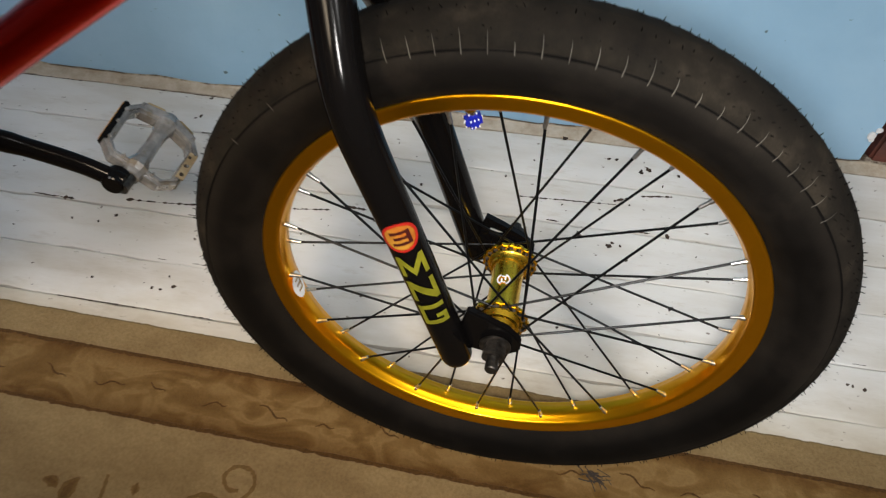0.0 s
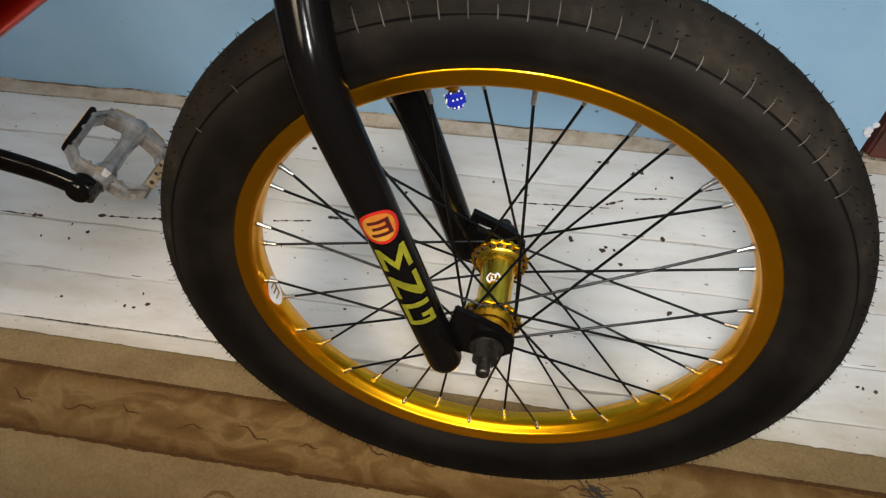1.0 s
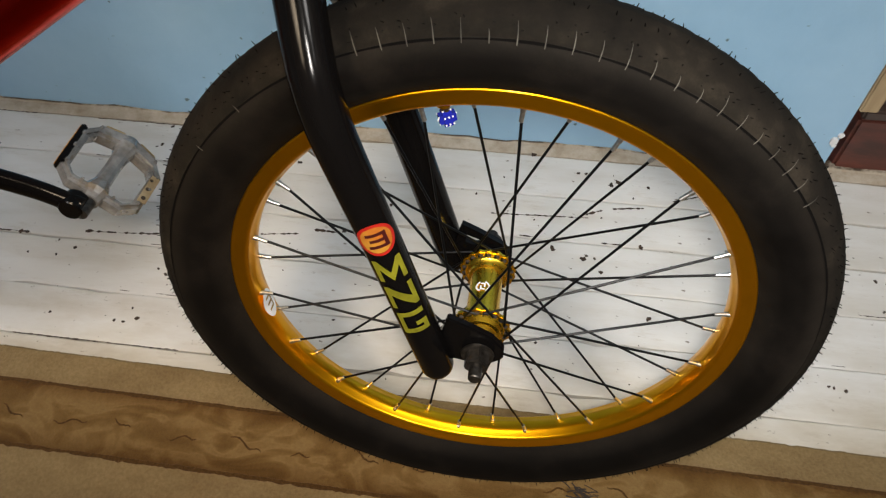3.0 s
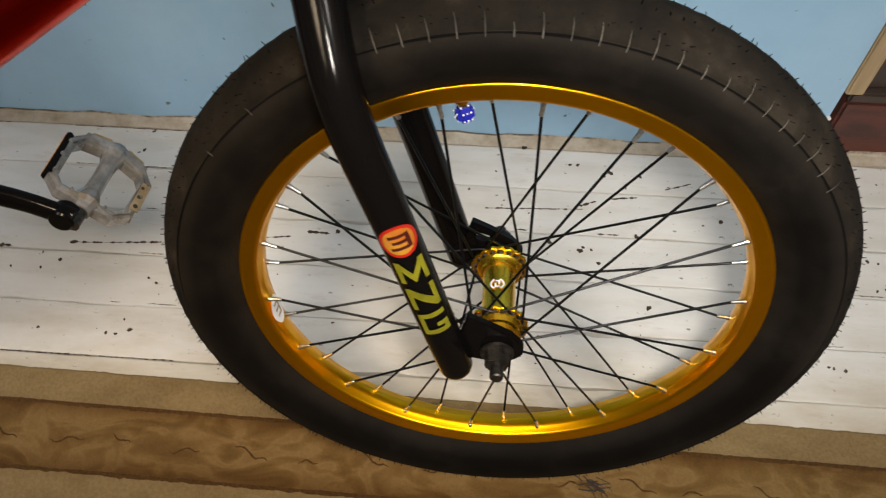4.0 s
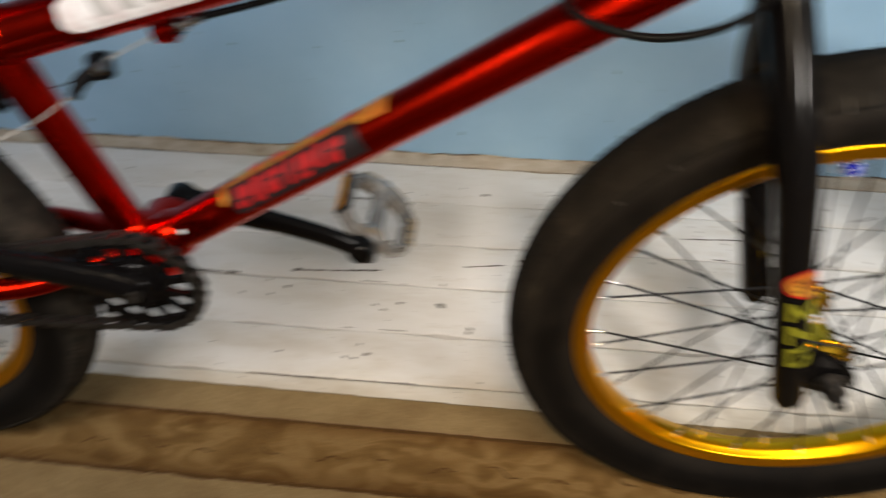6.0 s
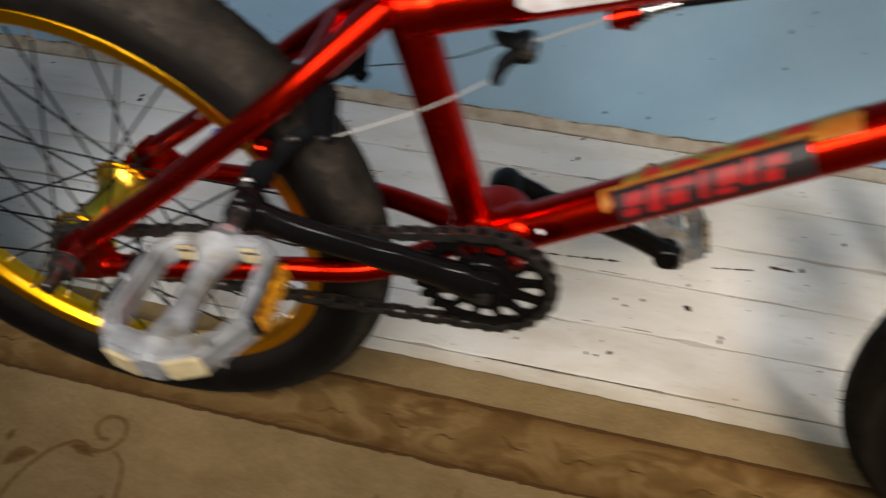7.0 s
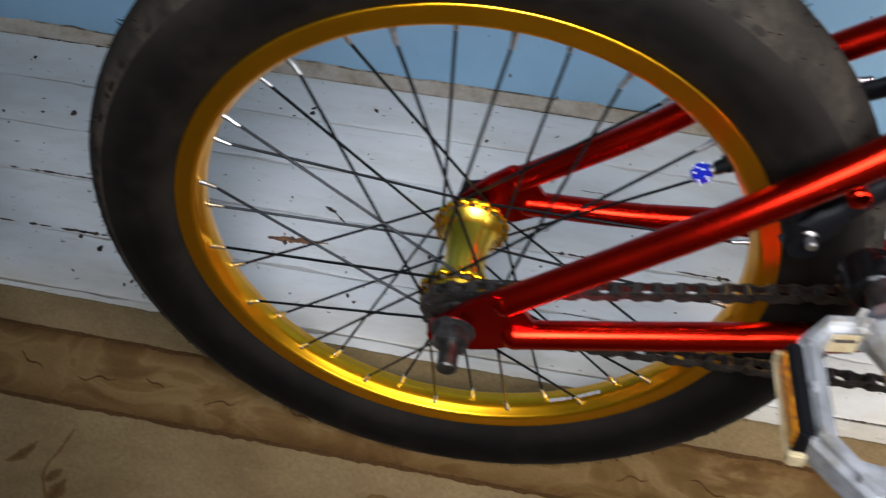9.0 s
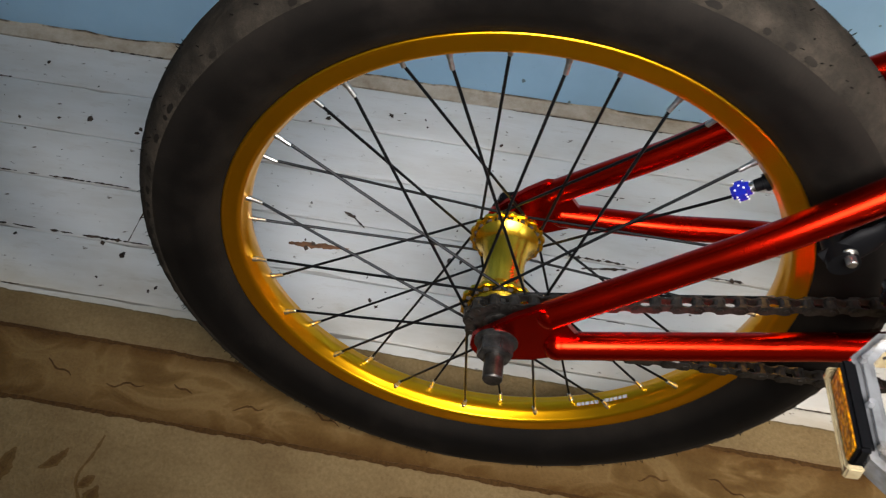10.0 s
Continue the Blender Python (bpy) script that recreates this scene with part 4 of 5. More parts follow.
def dots_mesh():
    bm = bmesh.new()
    spots = {(0, 0, 1): ((-1, -1), (1, 1), (-1, 1), (1, -1), (0, 0)), (0, 0, -1): ((-1, -1), (1, 1)), (1, 0, 0): ((-1, -1), (1, 1), (-1, 1), (1, -1)), (-1, 0, 0): ((-1, 0), (1, 0), (0, 0)),
             (0, 1, 0): ((0, 0),), (0, -1, 0): ((-1, -1), (1, 1), (-1, 1), (1, -1), (-1, 0), (1, 0))}
    for axis, uv in spots.items():
        q = Vector(axis).to_track_quat("Z", "Y").to_matrix().to_4x4()
        for u, v in uv:
            slab(bm, ngon(10, 0.00054), 0.0006, q @ Matrix.Translation((u * 0.0026, v * 0.0026, 0.0058)))
    return mesh_of("dot", bm, DOT, False)


MESHES = {"tyre": tyre_mesh(), "rim": rim_mesh(), "dice": dice_mesh(), "dot": dots_mesh()}


def hub_parts(wheel, rear):
    fy, fr, sr = (0.0335, 0.0275, 0.0148) if rear else (0.0315, 0.0228, 0.0130)
    bm = bmesh.new()
    if rear:
        neck = [(sr, 0.0), (sr, fy * 0.30), (sr * 1.10, fy * 0.42), (sr * 1.12, fy * 0.58), (sr * 1.30, fy - 0.0085), (sr * 1.52, fy - 0.0052), (fr * 0.86, fy - 0.0040)]
    else:
        neck = [(sr, 0.0), (sr, fy * 0.60), (sr * 1.02, fy - 0.0098), (sr * 1.16, fy - 0.0090), (sr * 1.20, fy - 0.0064), (sr * 1.40, fy - 0.0050), (fr * 0.82, fy - 0.0042)]
    prof = [*neck, (fr * 0.86, fy + 0.0012), (fr * 0.78, fy + 0.0020), (fr * 0.70, fy + 0.0065), (fr * 0.60, fy + 0.0072), (fr * 0.55, fy + 0.0105), (0.006, fy + 0.0110)]
    lathe(bm, [(r, -y) for r, y in reversed(prof)] + prof[1:], "Y", 48, closed=False)
    # scalloped flanges, a lobe round each spoke hole
    for s in (-1, 1):
        lobes = [(fr * (1 + 0.030 * math.cos(18 * a)) * math.cos(a), fr * (1 + 0.030 * math.cos(18 * a)) * math.sin(a)) for a in [k * math.tau / 108 for k in range(108)]]
        slab(bm, lobes, 0.0038, Matrix.Translation((0, s * (fy - 0.0007), 0)) @ pose(0, 0, 0, 90, 0, 0) @ pose(0, 0, 0, 0, 0, 10 if s > 0 else 0), 0.0007)
    hub = part("hub", bm, GOLDHUB, wheel, "polished gold hub shell with scalloped flanges")
    # spoke holes in the flanges, seen as dark eyes
    bm = bmesh.new()
    for s in (-1, 1):
        for k in range(18):
            a = (k + (0.5 if s > 0 else 0)) * math.tau / 18
            slab(bm, ngon(10, 0.0019), 0.0010, Matrix.Translation((fr * 0.86 * math.cos(a), s * (fy + 0.0012), fr * 0.86 * math.sin(a))) @ pose(0, 0, 0, 90, 0, 0))
    for s in (-1, 1):
        for k in range(18):
            a = (k + (0.5 if s > 0 else 0)) * math.tau / 18
            slab(bm, ngon(10, 0.0019), 0.0010, Matrix.Translation((fr * 0.86 * math.cos(a), s * (fy - 0.0027), fr * 0.86 * math.sin(a))) @ pose(0, 0, 0, 90, 0, 0))
    tagged(part("spoke_hole", bm, GAP, wheel), kind="stuff")
    bm = bmesh.new()
    reach, far = (0.092, 0.077) if rear else (0.080, 0.076)
    tube(bm, [(0, -reach, 0), (0, -reach + 0.001, 0), (0, far - 0.001, 0), (0, far, 0)], [0.0058, 0.0066, 0.0066, 0.0058] if rear else [0.0042, 0.005, 0.005, 0.0042], 16)
    part("axle", bm, STEEL, wheel)
    for s in (-1, 1):
        bm = bmesh.new()
        y0 = 0.0625 if rear else 0.0575
        m = pose(0, s * (y0 + 0.0055), 0, 90, 0, 0)
        slab(bm, ngon(6, 0.0125 if rear else 0.0096, 0.3), 0.012, m, 0.001)
        slab(bm, ngon(24, 0.0148 if rear else 0.0125), 0.002, pose(0, s * (y0 - 0.0005), 0, 90, 0, 0), 0.0004)
        part("axle_nut", bm, NUTSTEEL if rear and s < 0 else PLASTIC if rear else STEEL, wheel)
        bm = bmesh.new()
        lathe(bm, [(0.0052, s * (fy + 0.006)), (0.0105, s * (fy + 0.006)), (0.0105, s * (fy + 0.0135)), (0.0085, s * (fy + 0.0150)), (0.0052, s * (fy + 0.0150))], "Y", 24)
        part("cone_nut", bm, STEEL, wheel)
    if rear:
        return fy, fr
    # round mark printed on the front shell
    bm = bmesh.new()
    a0, b0 = (0, -0.012, 0), (0, 0.012, 0)
    cells = []
    for a1, a2 in ((20, 155), (200, 335)):
        for k in range(8):
            p, q = radians(a1 + (a2 - a1) * k / 8), radians(a1 + (a2 - a1) * (k + 1) / 8)
            cells.append([(0.012 + rr * math.cos(t), rr * math.sin(t)) for rr, t in ((0.0056, p), (0.0056, q), (0.0041, q), (0.0041, p))])
    cells += [bar(0.0085, 0.0128, -0.0020, -0.0008), bar(0.0112, 0.0155, 0.0008, 0.0020), bar(0.0085, 0.0097, -0.0008, 0.0016), bar(0.0143, 0.0155, -0.0016, 0.0008)]
    m = frame_at(a0, b0)
    want = Vector((-0.15, 0, 1))
    loc = m.inverted().to_3x3() @ want
    base = math.atan2(loc.y, loc.x)
    for quad in cells:
        vs = []
        for s, w in quad:
            a = base + w / sr
            vs.append(bm.verts.new(m @ Vector(((sr * 1.03 + 0.0005) * math.cos(a), (sr * 1.03 + 0.0005) * math.sin(a), s))))
        bm.faces.new(vs)
    part("hub_mark", bm, DOT, hub, "pale round mark", False)
    return fy, fr


def wheel_at(name, centre, rear, phase, label):
    wheel = part(name, MESHES["rim"], None, bicycle, label)
    wheel.matrix_basis = Matrix.Translation(centre) @ (pose(0, 0, 0, 0, 0, 0) if rear else pose(0, 0, 0, 0.05, 0, -0.44))
    part("tyre", MESHES["tyre"], None, wheel, "fat black tyre with dusty brown tread")
    tagged(part("tread", tread_mesh(2 + rear), None, wheel, "brown dusty tread blocks"), kind="stuff")
    if not rear:
        tagged(part("tread_cut", tick_mesh(4), None, wheel, "pale dust-filled cuts, only where light picks them out"), kind="stuff")
        tagged(part("tread_step_shade", step_shade_mesh(), None, wheel), kind="stuff")
    else:
        tagged(part("tread_pocket", pocket_mesh(9), None, wheel, "dark worn pockets"), kind="stuff")
    tagged(part("rubber_hair", hair_mesh(6 + rear), None, wheel), kind="stuff")
    fy, fr = hub_parts(wheel, rear)
    made = {}
    for k in range(36):
        side = -1 if k % 2 == 0 else 1
        lead = (1 if (k // 2) % 2 == 0 else -1) * (-1 if rear else 1)
        ny = side * 0.0055
        key = (side, lead)
        if key not in made:
            made[key] = spoke_mesh(side, lead, fy, fr * 0.86, ny), nipple_mesh(ny)
        turn = pose(0, 0, 0, 0, -(phase + 10 * k), 0)
        part("spoke", made[key][0], None, wheel).matrix_basis = turn
        part("nipple", made[key][1], None, wheel).matrix_basis = turn
    return wheel


front = wheel_at("front_wheel", FRONT, False, -94.63, "gold anodised rim wheel with black spokes")
rear = wheel_at("rear_wheel", REAR, True, -93.0, "gold anodised rim wheel with black spokes")


def valve(wheel, ang, spin, reach):
    """A valve whose dice cap has its middle at the radius reach."""
    turn = pose(0, 0, 0, 0, -ang, 0)
    bm = bmesh.new()
    tube(bm, [(0.196, 0, 0), (0.1865, 0, 0), (0.1862, 0, 0), (0.1830, 0, 0), (0.1827, 0, 0), (reach + 0.008, 0, 0)], [0.0040, 0.0040, 0.0056, 0.0054, 0.0040, 0.0038], 16)
    part("valve_stem", bm, PLASTIC if reach < 0.172 else GOLD, wheel).matrix_basis = turn
    bm = bmesh.new()
    tube(bm, [(reach + 0.0088, 0, 0), (reach + 0.0052, 0, 0)], 0.0033, 14)
    part("valve_collar", bm, CHROME, wheel).matrix_basis = turn
    cap = part("valve_cap", MESHES["dice"], None, wheel, "blue dice valve cap with white dots")
    cap.matrix_basis = turn @ Matrix.Translation((reach, 0, 0)) @ pose(0, 0, 0, spin, 0, 0)
    part("valve_cap_dot", MESHES["dot"], None, wheel).matrix_basis = cap.matrix_basis


valve(front, 101.0, 25, 0.1735)
valve(rear, 39.9, 10, 0.1695)


def rim_print(wheel, a0, cells, mat, name, label, y_mid, r):
    """Flat marks on the inner rim: quads of (degrees, across)."""
    bm = bmesh.new()
    for quad in cells:
        vs = []
        for d, y in quad:
            a = radians(a0 + d)
            rr = r + max(0, abs(y) - 0.0088) * 0.5
            vs.append(bm.verts.new((rr * math.cos(a), y, rr * math.sin(a))))
        bm.faces.new(vs)
    return part(name, bm, mat, wheel, label, False)


def rim_ring(deg, half, hole, n=24):
    return [[(rr * deg * math.cos(k * math.tau / n), -0.0022 + rr * half * math.sin(k * math.tau / n)) for rr, k in ((1.0, q), (1.0, q + 1), (hole, q + 1), (hole, q))] for q in range(n)]


# white sticker with a gold figure of three bars, and small print
rim_print(front, -169.8, rim_ring(4.7, 0.0086, 0.01), DOT, "rim_sticker", "white oval sticker", 0, 0.1852)
rim_print(front, -169.8, [[(d, -0.0058), (d + 0.7, -0.0058), (d + 0.7, 0.0008), (d, 0.0008)] for d in (-2.3, -0.35, 1.6)] + [[(-2.3, 0.0006), (2.3, 0.0006), (2.3, 0.0022), (-2.3, 0.0022)]], OLIVE, "rim_sticker_mark", "gold mark of three bars", 0, 0.1849)
rim_print(rear, -53, [[(d, -0.0016), (d + w, -0.0016), (d + w, 0.0016), (d, 0.0016)] for d, w in ((-8.4, 1.0), (-7.1, 0.8), (-6.0, 1.1), (-4.6, 0.9), (-3.4, 1.0), (-0.6, 1.2), (0.9, 0.8), (2.0, 1.1), (3.4, 0.9), (4.6, 1.2))], GREYPRINT, "rim_print", "small grey print", 0, 0.1852)

# ---- frame ----
bm = bmesh.new()
lathe(bm, [(0.0145, -0.036), (0.0235, -0.036), (0.0245, -0.034), (0.0245, 0.034), (0.0235, 0.036), (0.0145, 0.036)], "Y", 40, centre=BB)
frame_part = part("frame", bm, RED, bicycle, "candy red metallic painted frame")
HEAD = Vector((0.764, 0, 0.612))
STEER = Vector((-0.282, 0, 0.959)).normalized()


def frame_tube(name, pts, radii, seg=28):
    bm = bmesh.new()
    tube(bm, pts, radii, seg)
    return part(name, bm, RED, frame_part)


DOWN_A, DOWN_B = Vector((0.352, 0, 0.325)), Vector((0.758, 0, 0.593))
frame_tube("down_tube", [DOWN_A, DOWN_A.lerp(DOWN_B, 0.5), DOWN_B], [0.0172, 0.0175, 0.0185])
SEAT_A, SEAT_B = Vector((0.329, 0, 0.320)), Vector((0.247, 0, 0.600))
frame_tube("seat_tube", [SEAT_A, SEAT_B], 0.0148)
TOP_A, TOP_B = Vector((0.275, 0, 0.5005)), Vector((0.745, 0, 0.6470))
frame_tube("top_tube", [TOP_A, TOP_A.lerp(TOP_B, 0.15), TOP_B], [0.0185, 0.0185, 0.0175])
frame_tube("head_tube", [HEAD - STEER * 0.028, HEAD - STEER * 0.026, HEAD + STEER * 0.094, HEAD + STEER * 0.096], [0.0195, 0.0205, 0.0205, 0.0195])
for s in (-1, 1):
    frame_tube("seat_stay", curve_points([(0.030, s * 0.0575, 0.2975), (0.095, s * 0.0535, 0.3515), (0.150, s * 0.0520, 0.4020), (0.210, s * 0.0420, 0.4563), (0.268, s * 0.0140, 0.5070)]), 0.0092, 22)
    frame_tube("chain_stay", curve_points([(0.040, s * 0.0612, 0.2708), (0.115, s * 0.0545, 0.2811), (0.190, s * 0.0495, 0.2945), (0.255, s * 0.0388, 0.3005), (0.322, s * 0.0070, 0.3160)]), [0.0095] * 33, 22)
    bm = bmesh.new()
    out = [(-0.013, -0.006), (-0.012, 0.007), (-0.002, 0.018), (0.012, 0.034), (0.026, 0.046), (0.040, 0.046), (0.046, 0.034), (0.056, 0.022), (0.060, 0.010), (0.050, 0.001), (0.030, -0.010), (0.004, -0.016), (-0.008, -0.013)]
    slab(bm, [(x, -z) for x, z in out], 0.0065, pose(-0.004, s * 0.0590, 0.260, -90, 0, 0), 0.0012)
    part("dropout", bm, RED, frame_part, "red painted steel plate")
    # welds at the stay ends
    for c, rr in (((0.030, s * 0.0575, 0.2975), 0.0095), ((0.040, s * 0.0612, 0.2708), 0.0098)):
        bm = bmesh.new()
        bmesh.ops.create_uvsphere(bm, u_segments=18, v_segments=12, radius=rr, matrix=Matrix.Translation(c))
        part("weld", bm, RED, frame_part)
# fillets at the tube joints
for a, b, r0 in ((DOWN_A, DOWN_B, 0.0205), (SEAT_A, SEAT_B, 0.0180)):
    d = (b - a).normalized()
    bm = bmesh.new()
    part("weld", tube(bm, [a + d * t for t in (0.0, 0.014, 0.019, 0.023)], [r0, r0, r0 - 0.001, r0 - 0.0035], 28), RED, frame_part)
bm = bmesh.new()
d = (TOP_B - TOP_A).normalized()
tube(bm, [TOP_A + d * t for t in (0.0, 0.019, 0.022)], [0.0195, 0.0195, 0.0182], 28)
part("weld", bm, RED, frame_part)
for y, x, z in ((0.039, 0.2215, 0.467),):
    bm = bmesh.new()
    part("bridge", tube(bm, [(x, -y, z), (x, y, z)], 0.0075, 16), RED, frame_part)
# cable stop under the top tube
bm = bmesh.new()
box(bm, (-0.004, -0.004, -0.018), (0.004, 0.004, 0.004), 0.0015, Matrix.Translation((0.4035, 0, 0.5240)))
tube(bm, [(0.393, 0, 0.5105), (0.4075, 0, 0.5165)], 0.0066, 14)
part("cable_stop", bm, RED, frame_part)
# white spot on the down tube
bm = bmesh.new()
wrapped(bm, DOWN_A, DOWN_B, 0.0174, [[(0.0315, -0.002), (0.034, -0.0026), (0.0355, 0.001), (0.032, 0.0022)]], -0.35)
part("paint_chip", bm, DOT, frame_part, "small bare chip", False)

# prints on the down tube: an olive band with red flames, a gold line, and a dark panel with red blocks; each quad is (along, up round the tube)
def down_print(cells, mat, label, lift):
    bm = bmesh.new()
    wrapped(bm, DOWN_A, DOWN_B, 0.0178, [[(a, -u) for a, u in quad] for quad in cells], 0.0, lift)
    part("frame_print", bm, mat, frame_part, label, False)


down_print([bar(0.098, 0.170, 0.0240, 0.0420, 0.012), bar(0.170, 0.236, 0.0240, 0.0420, 0.012)], OLIVE, "olive gold band", 0.0003)
down_print([[(0.112, 0.0245), (0.126, 0.0245), (0.123, 0.033), (0.116, 0.036)], [(0.130, 0.0245), (0.152, 0.0245), (0.146, 0.0300), (0.137, 0.0310)], [(0.154, 0.030), (0.165, 0.0295), (0.164, 0.035), (0.157, 0.036)],
            [(0.172, 0.0245), (0.190, 0.0245), (0.187, 0.0330), (0.176, 0.0300)], [(0.198, 0.026), (0.214, 0.025), (0.218, 0.034), (0.205, 0.035)]], REDPRINT, "red flame marks", 0.0006)
down_print([bar(0.082, 0.160, 0.0215, 0.0238), bar(0.160, 0.238, 0.0215, 0.0245), bar(0.082, 0.0855, 0.0080, 0.0214), [(0.0855, 0.0085), (0.0895, 0.0120), (0.0875, 0.0214), (0.0855, 0.0214)], [(0.214, 0.0170), (0.240, 0.0150), (0.243, 0.0300), (0.222, 0.0320)]], ORANGE, "gold line and flare", 0.0005)
down_print([bar(0.0905, 0.162, -0.0035, 0.0213), bar(0.162, 0.213, -0.0035, 0.0213)], NAVY, "dark panel", 0.0003)
blocks, at = [], 0.094
for w, lo, hi, cut in ((0.013, 0.0010, 0.0165, 0.4), (0.009, 0.0000, 0.0180, 0.0), (0.016, 0.0015, 0.0172, 0.62), (0.005, 0.0005, 0.0185, 0.0), (0.014, 0.0000, 0.0168, 0.3), (0.007, 0.0020, 0.0182, 0.0), (0.012, 0.0005, 0.0160, 0.55)):
    mid = lo + (hi - lo) * cut
    if cut:
        blocks += [bar(at, at + w * 0.8, lo, mid - 0.0007, 0.0022), bar(at + 0.0030, at + w + 0.0030, mid + 0.0007, hi, 0.0022)]
    else:
        blocks.append(bar(at, at + w, lo, hi, 0.0045))
    at += w + 0.0042
down_print(blocks, DEEPRED, "deep red block marks", 0.0007)
bm = bmesh.new()
m0 = frame_at(TOP_A, TOP_B)
wrapped(bm, TOP_A, TOP_B, 0.0183, [bar(0.078, 0.205, -0.0125, 0.0125)] + [[(0.078, -0.0125), (0.078, 0.0125), (0.071, 0.007), (0.071, -0.007)]] + [[(0.205, 0.0125), (0.205, -0.0125), (0.212, -0.007), (0.212, 0.007)]], -0.35)
part("frame_sticker", bm, LABEL, frame_part, "white rounded sticker with pink marks", False)
bm = bmesh.new()
wrapped(bm, TOP_A, TOP_B, 0.0183, [bar(0.095 + 0.018 * k, 0.106 + 0.018 * k, -0.006, 0.006, 0.004) for k in range(6)], -0.35, 0.0008)
part("frame_sticker_mark", bm, GREYPRINT, frame_part, "faded marks", False)

# ---- fork ----
CROWN = Vector((0.778, 0, 0.563))
bm = bmesh.new()
tube(bm, [CROWN + STEER * -0.004, CROWN + STEER * 0.012, HEAD - STEER * 0.0275], [0.0185, 0.0205, 0.0205], 28)
fork = part("fork", bm, BLACK, bicycle, "satin black steel fork")
LEG_TOP, LEG_END = Vector((0.7785, 0, 0.556)), Vector((0.8725, 0, 0.241))
for s in (-1, 1):
    bm = bmesh.new()
    dl = (LEG_END - LEG_TOP).normalized()
    pts = curve_points([(0.7775, s * 0.001, 0.571), (0.7800, s * 0.0097, 0.560), (0.7850, s * 0.0195, 0.543), (0.7905, s * 0.0320, 0.521), (0.7950, s * 0.0428, 0.502), (0.7998, s * 0.0518, 0.484), (0.8060, s * 0.0566, 0.462), (0.8125, s * 0.0575, 0.440)], 6)
    radii = [0.0145 - 0.0007 * i / len(pts) for i in range(len(pts))]
    for t in (0.58, 0.78, 0.97):
        pts.append(LEG_TOP.lerp(LEG_END, t) + Vector((0, s * 0.0575, 0)))
        radii.append(0.0138 - 0.0008 * t)
    for k in range(1, 7):
        a = k * math.pi / 12
        pts.append(LEG_END + dl * (0.0132 * math.sin(a) - 0.010) + Vector((0, s * 0.0575, 0)))
        radii.append(max(0.0008, 0.0130 * math.cos(a)))
    tube(bm, pts, radii, 30)
    leg = part("fork_leg", bm, BLACK, fork)
    bm = bmesh.new()
    out = [(-0.024, 0.034), (-0.010, 0.027), (0.009, 0.016), (0.019, 0.004), (0.019, -0.008), (0.010, -0.015), (-0.006, -0.016), (-0.026, -0.012), (-0.032, 0.004)]
    slot = [(-0.020, 0.0225), (-0.010, 0.0190), (-0.004, 0.0140), (-0.014, 0.0120), (-0.021, 0.0150)]
    slab(bm, [(x, -z) for x, z in out], 0.0065, pose(0.9005, s * 0.0500, 0.265, -90, 0, 0), 0.0012, [[(x, -z) for x, z in slot]] if s > 0 else [])
    part("fork_dropout", bm, BLACK, fork, "black steel plate")
# prints on the near leg
pa, pb = LEG_TOP + Vector((0, -0.0575, 0)), LEG_END + Vector((0, -0.0575, 0))
RL = 0.0137
bm = bmesh.new()


def wrapped_disc(bm, cs, cw, r, hole, lift, turn, n=28):
    cells = []
    for k in range(n):
        p, q = k * math.tau / n, (k + 1) * math.tau / n
        cells.append([(cs + r * math.cos(p), cw + r * math.sin(p)), (cs + r * math.cos(q), cw + r * math.sin(q)), (cs + hole * math.cos(q), cw + hole * math.sin(q)), (cs + hole * math.cos(p), cw + hole * math.sin(p))])
    wrapped(bm, pa, pb, RL, cells, turn, lift)
    bmesh.ops.remove_doubles(bm, verts=bm.verts[:], dist=0.00002)


TURN = -0.29
BADGE = 0.1765
wrapped_disc(bm, BADGE, 0.0, 0.0128, 0.0106, 0.0006, TURN)
part("fork_badge_ring", bm, REDPRINT, fork, "orange-red ring", False)
bm = bmesh.new()
wrapped_disc(bm, BADGE, 0.0, 0.0106, 0.0005, 0.0005, TURN)
part("fork_badge_field", bm, ORANGE, fork, "orange-yellow disc", False)
bm = bmesh.new()
wrapped(bm, pa, pb, RL, [bar(BADGE - 0.006, BADGE - 0.0036, -0.0055, 0.006), bar(BADGE - 0.0012, BADGE + 0.0012, -0.0055, 0.0045), bar(BADGE + 0.0038, BADGE + 0.0062, -0.0055, 0.006), bar(BADGE - 0.006, BADGE + 0.0062, -0.0070, -0.0045)], TURN, 0.0009)
part("fork_badge_mark", bm, DARKRED, fork, "dark red bars", False)
bm = bmesh.new()
marks = [bar(0.198, 0.218, -0.0130, -0.0085), bar(0.198, 0.218, 0.0085, 0.0130), [(0.198, -0.0085), (0.206, -0.0085), (0.218, 0.0), (0.210, 0.0)], [(0.198, 0.0085), (0.210, 0.0), (0.218, 0.0), (0.206, 0.0085)],
         bar(0.2235, 0.2455, -0.0130, -0.0085), bar(0.2235, 0.2455, 0.0085, 0.0130), [(0.2235, -0.0085), (0.232, -0.0085), (0.2455, 0.0085), (0.237, 0.0085)],
         bar(0.251, 0.273, -0.0125, -0.0080), bar(0.251, 0.2555, -0.0080, 0.0120), bar(0.2685, 0.273, -0.0080, 0.0120), bar(0.262, 0.2685, 0.0075, 0.0120), bar(0.262, 0.266, 0.0015, 0.0075)]
wrapped(bm, pa, pb, RL, [[(0.1935 + (a - 0.198) * 0.96, -w * 0.76) for a, w in quad] for quad in marks], TURN, 0.0007)
part("fork_print", bm, YELLOW, fork, "yellow-green angular print", False)

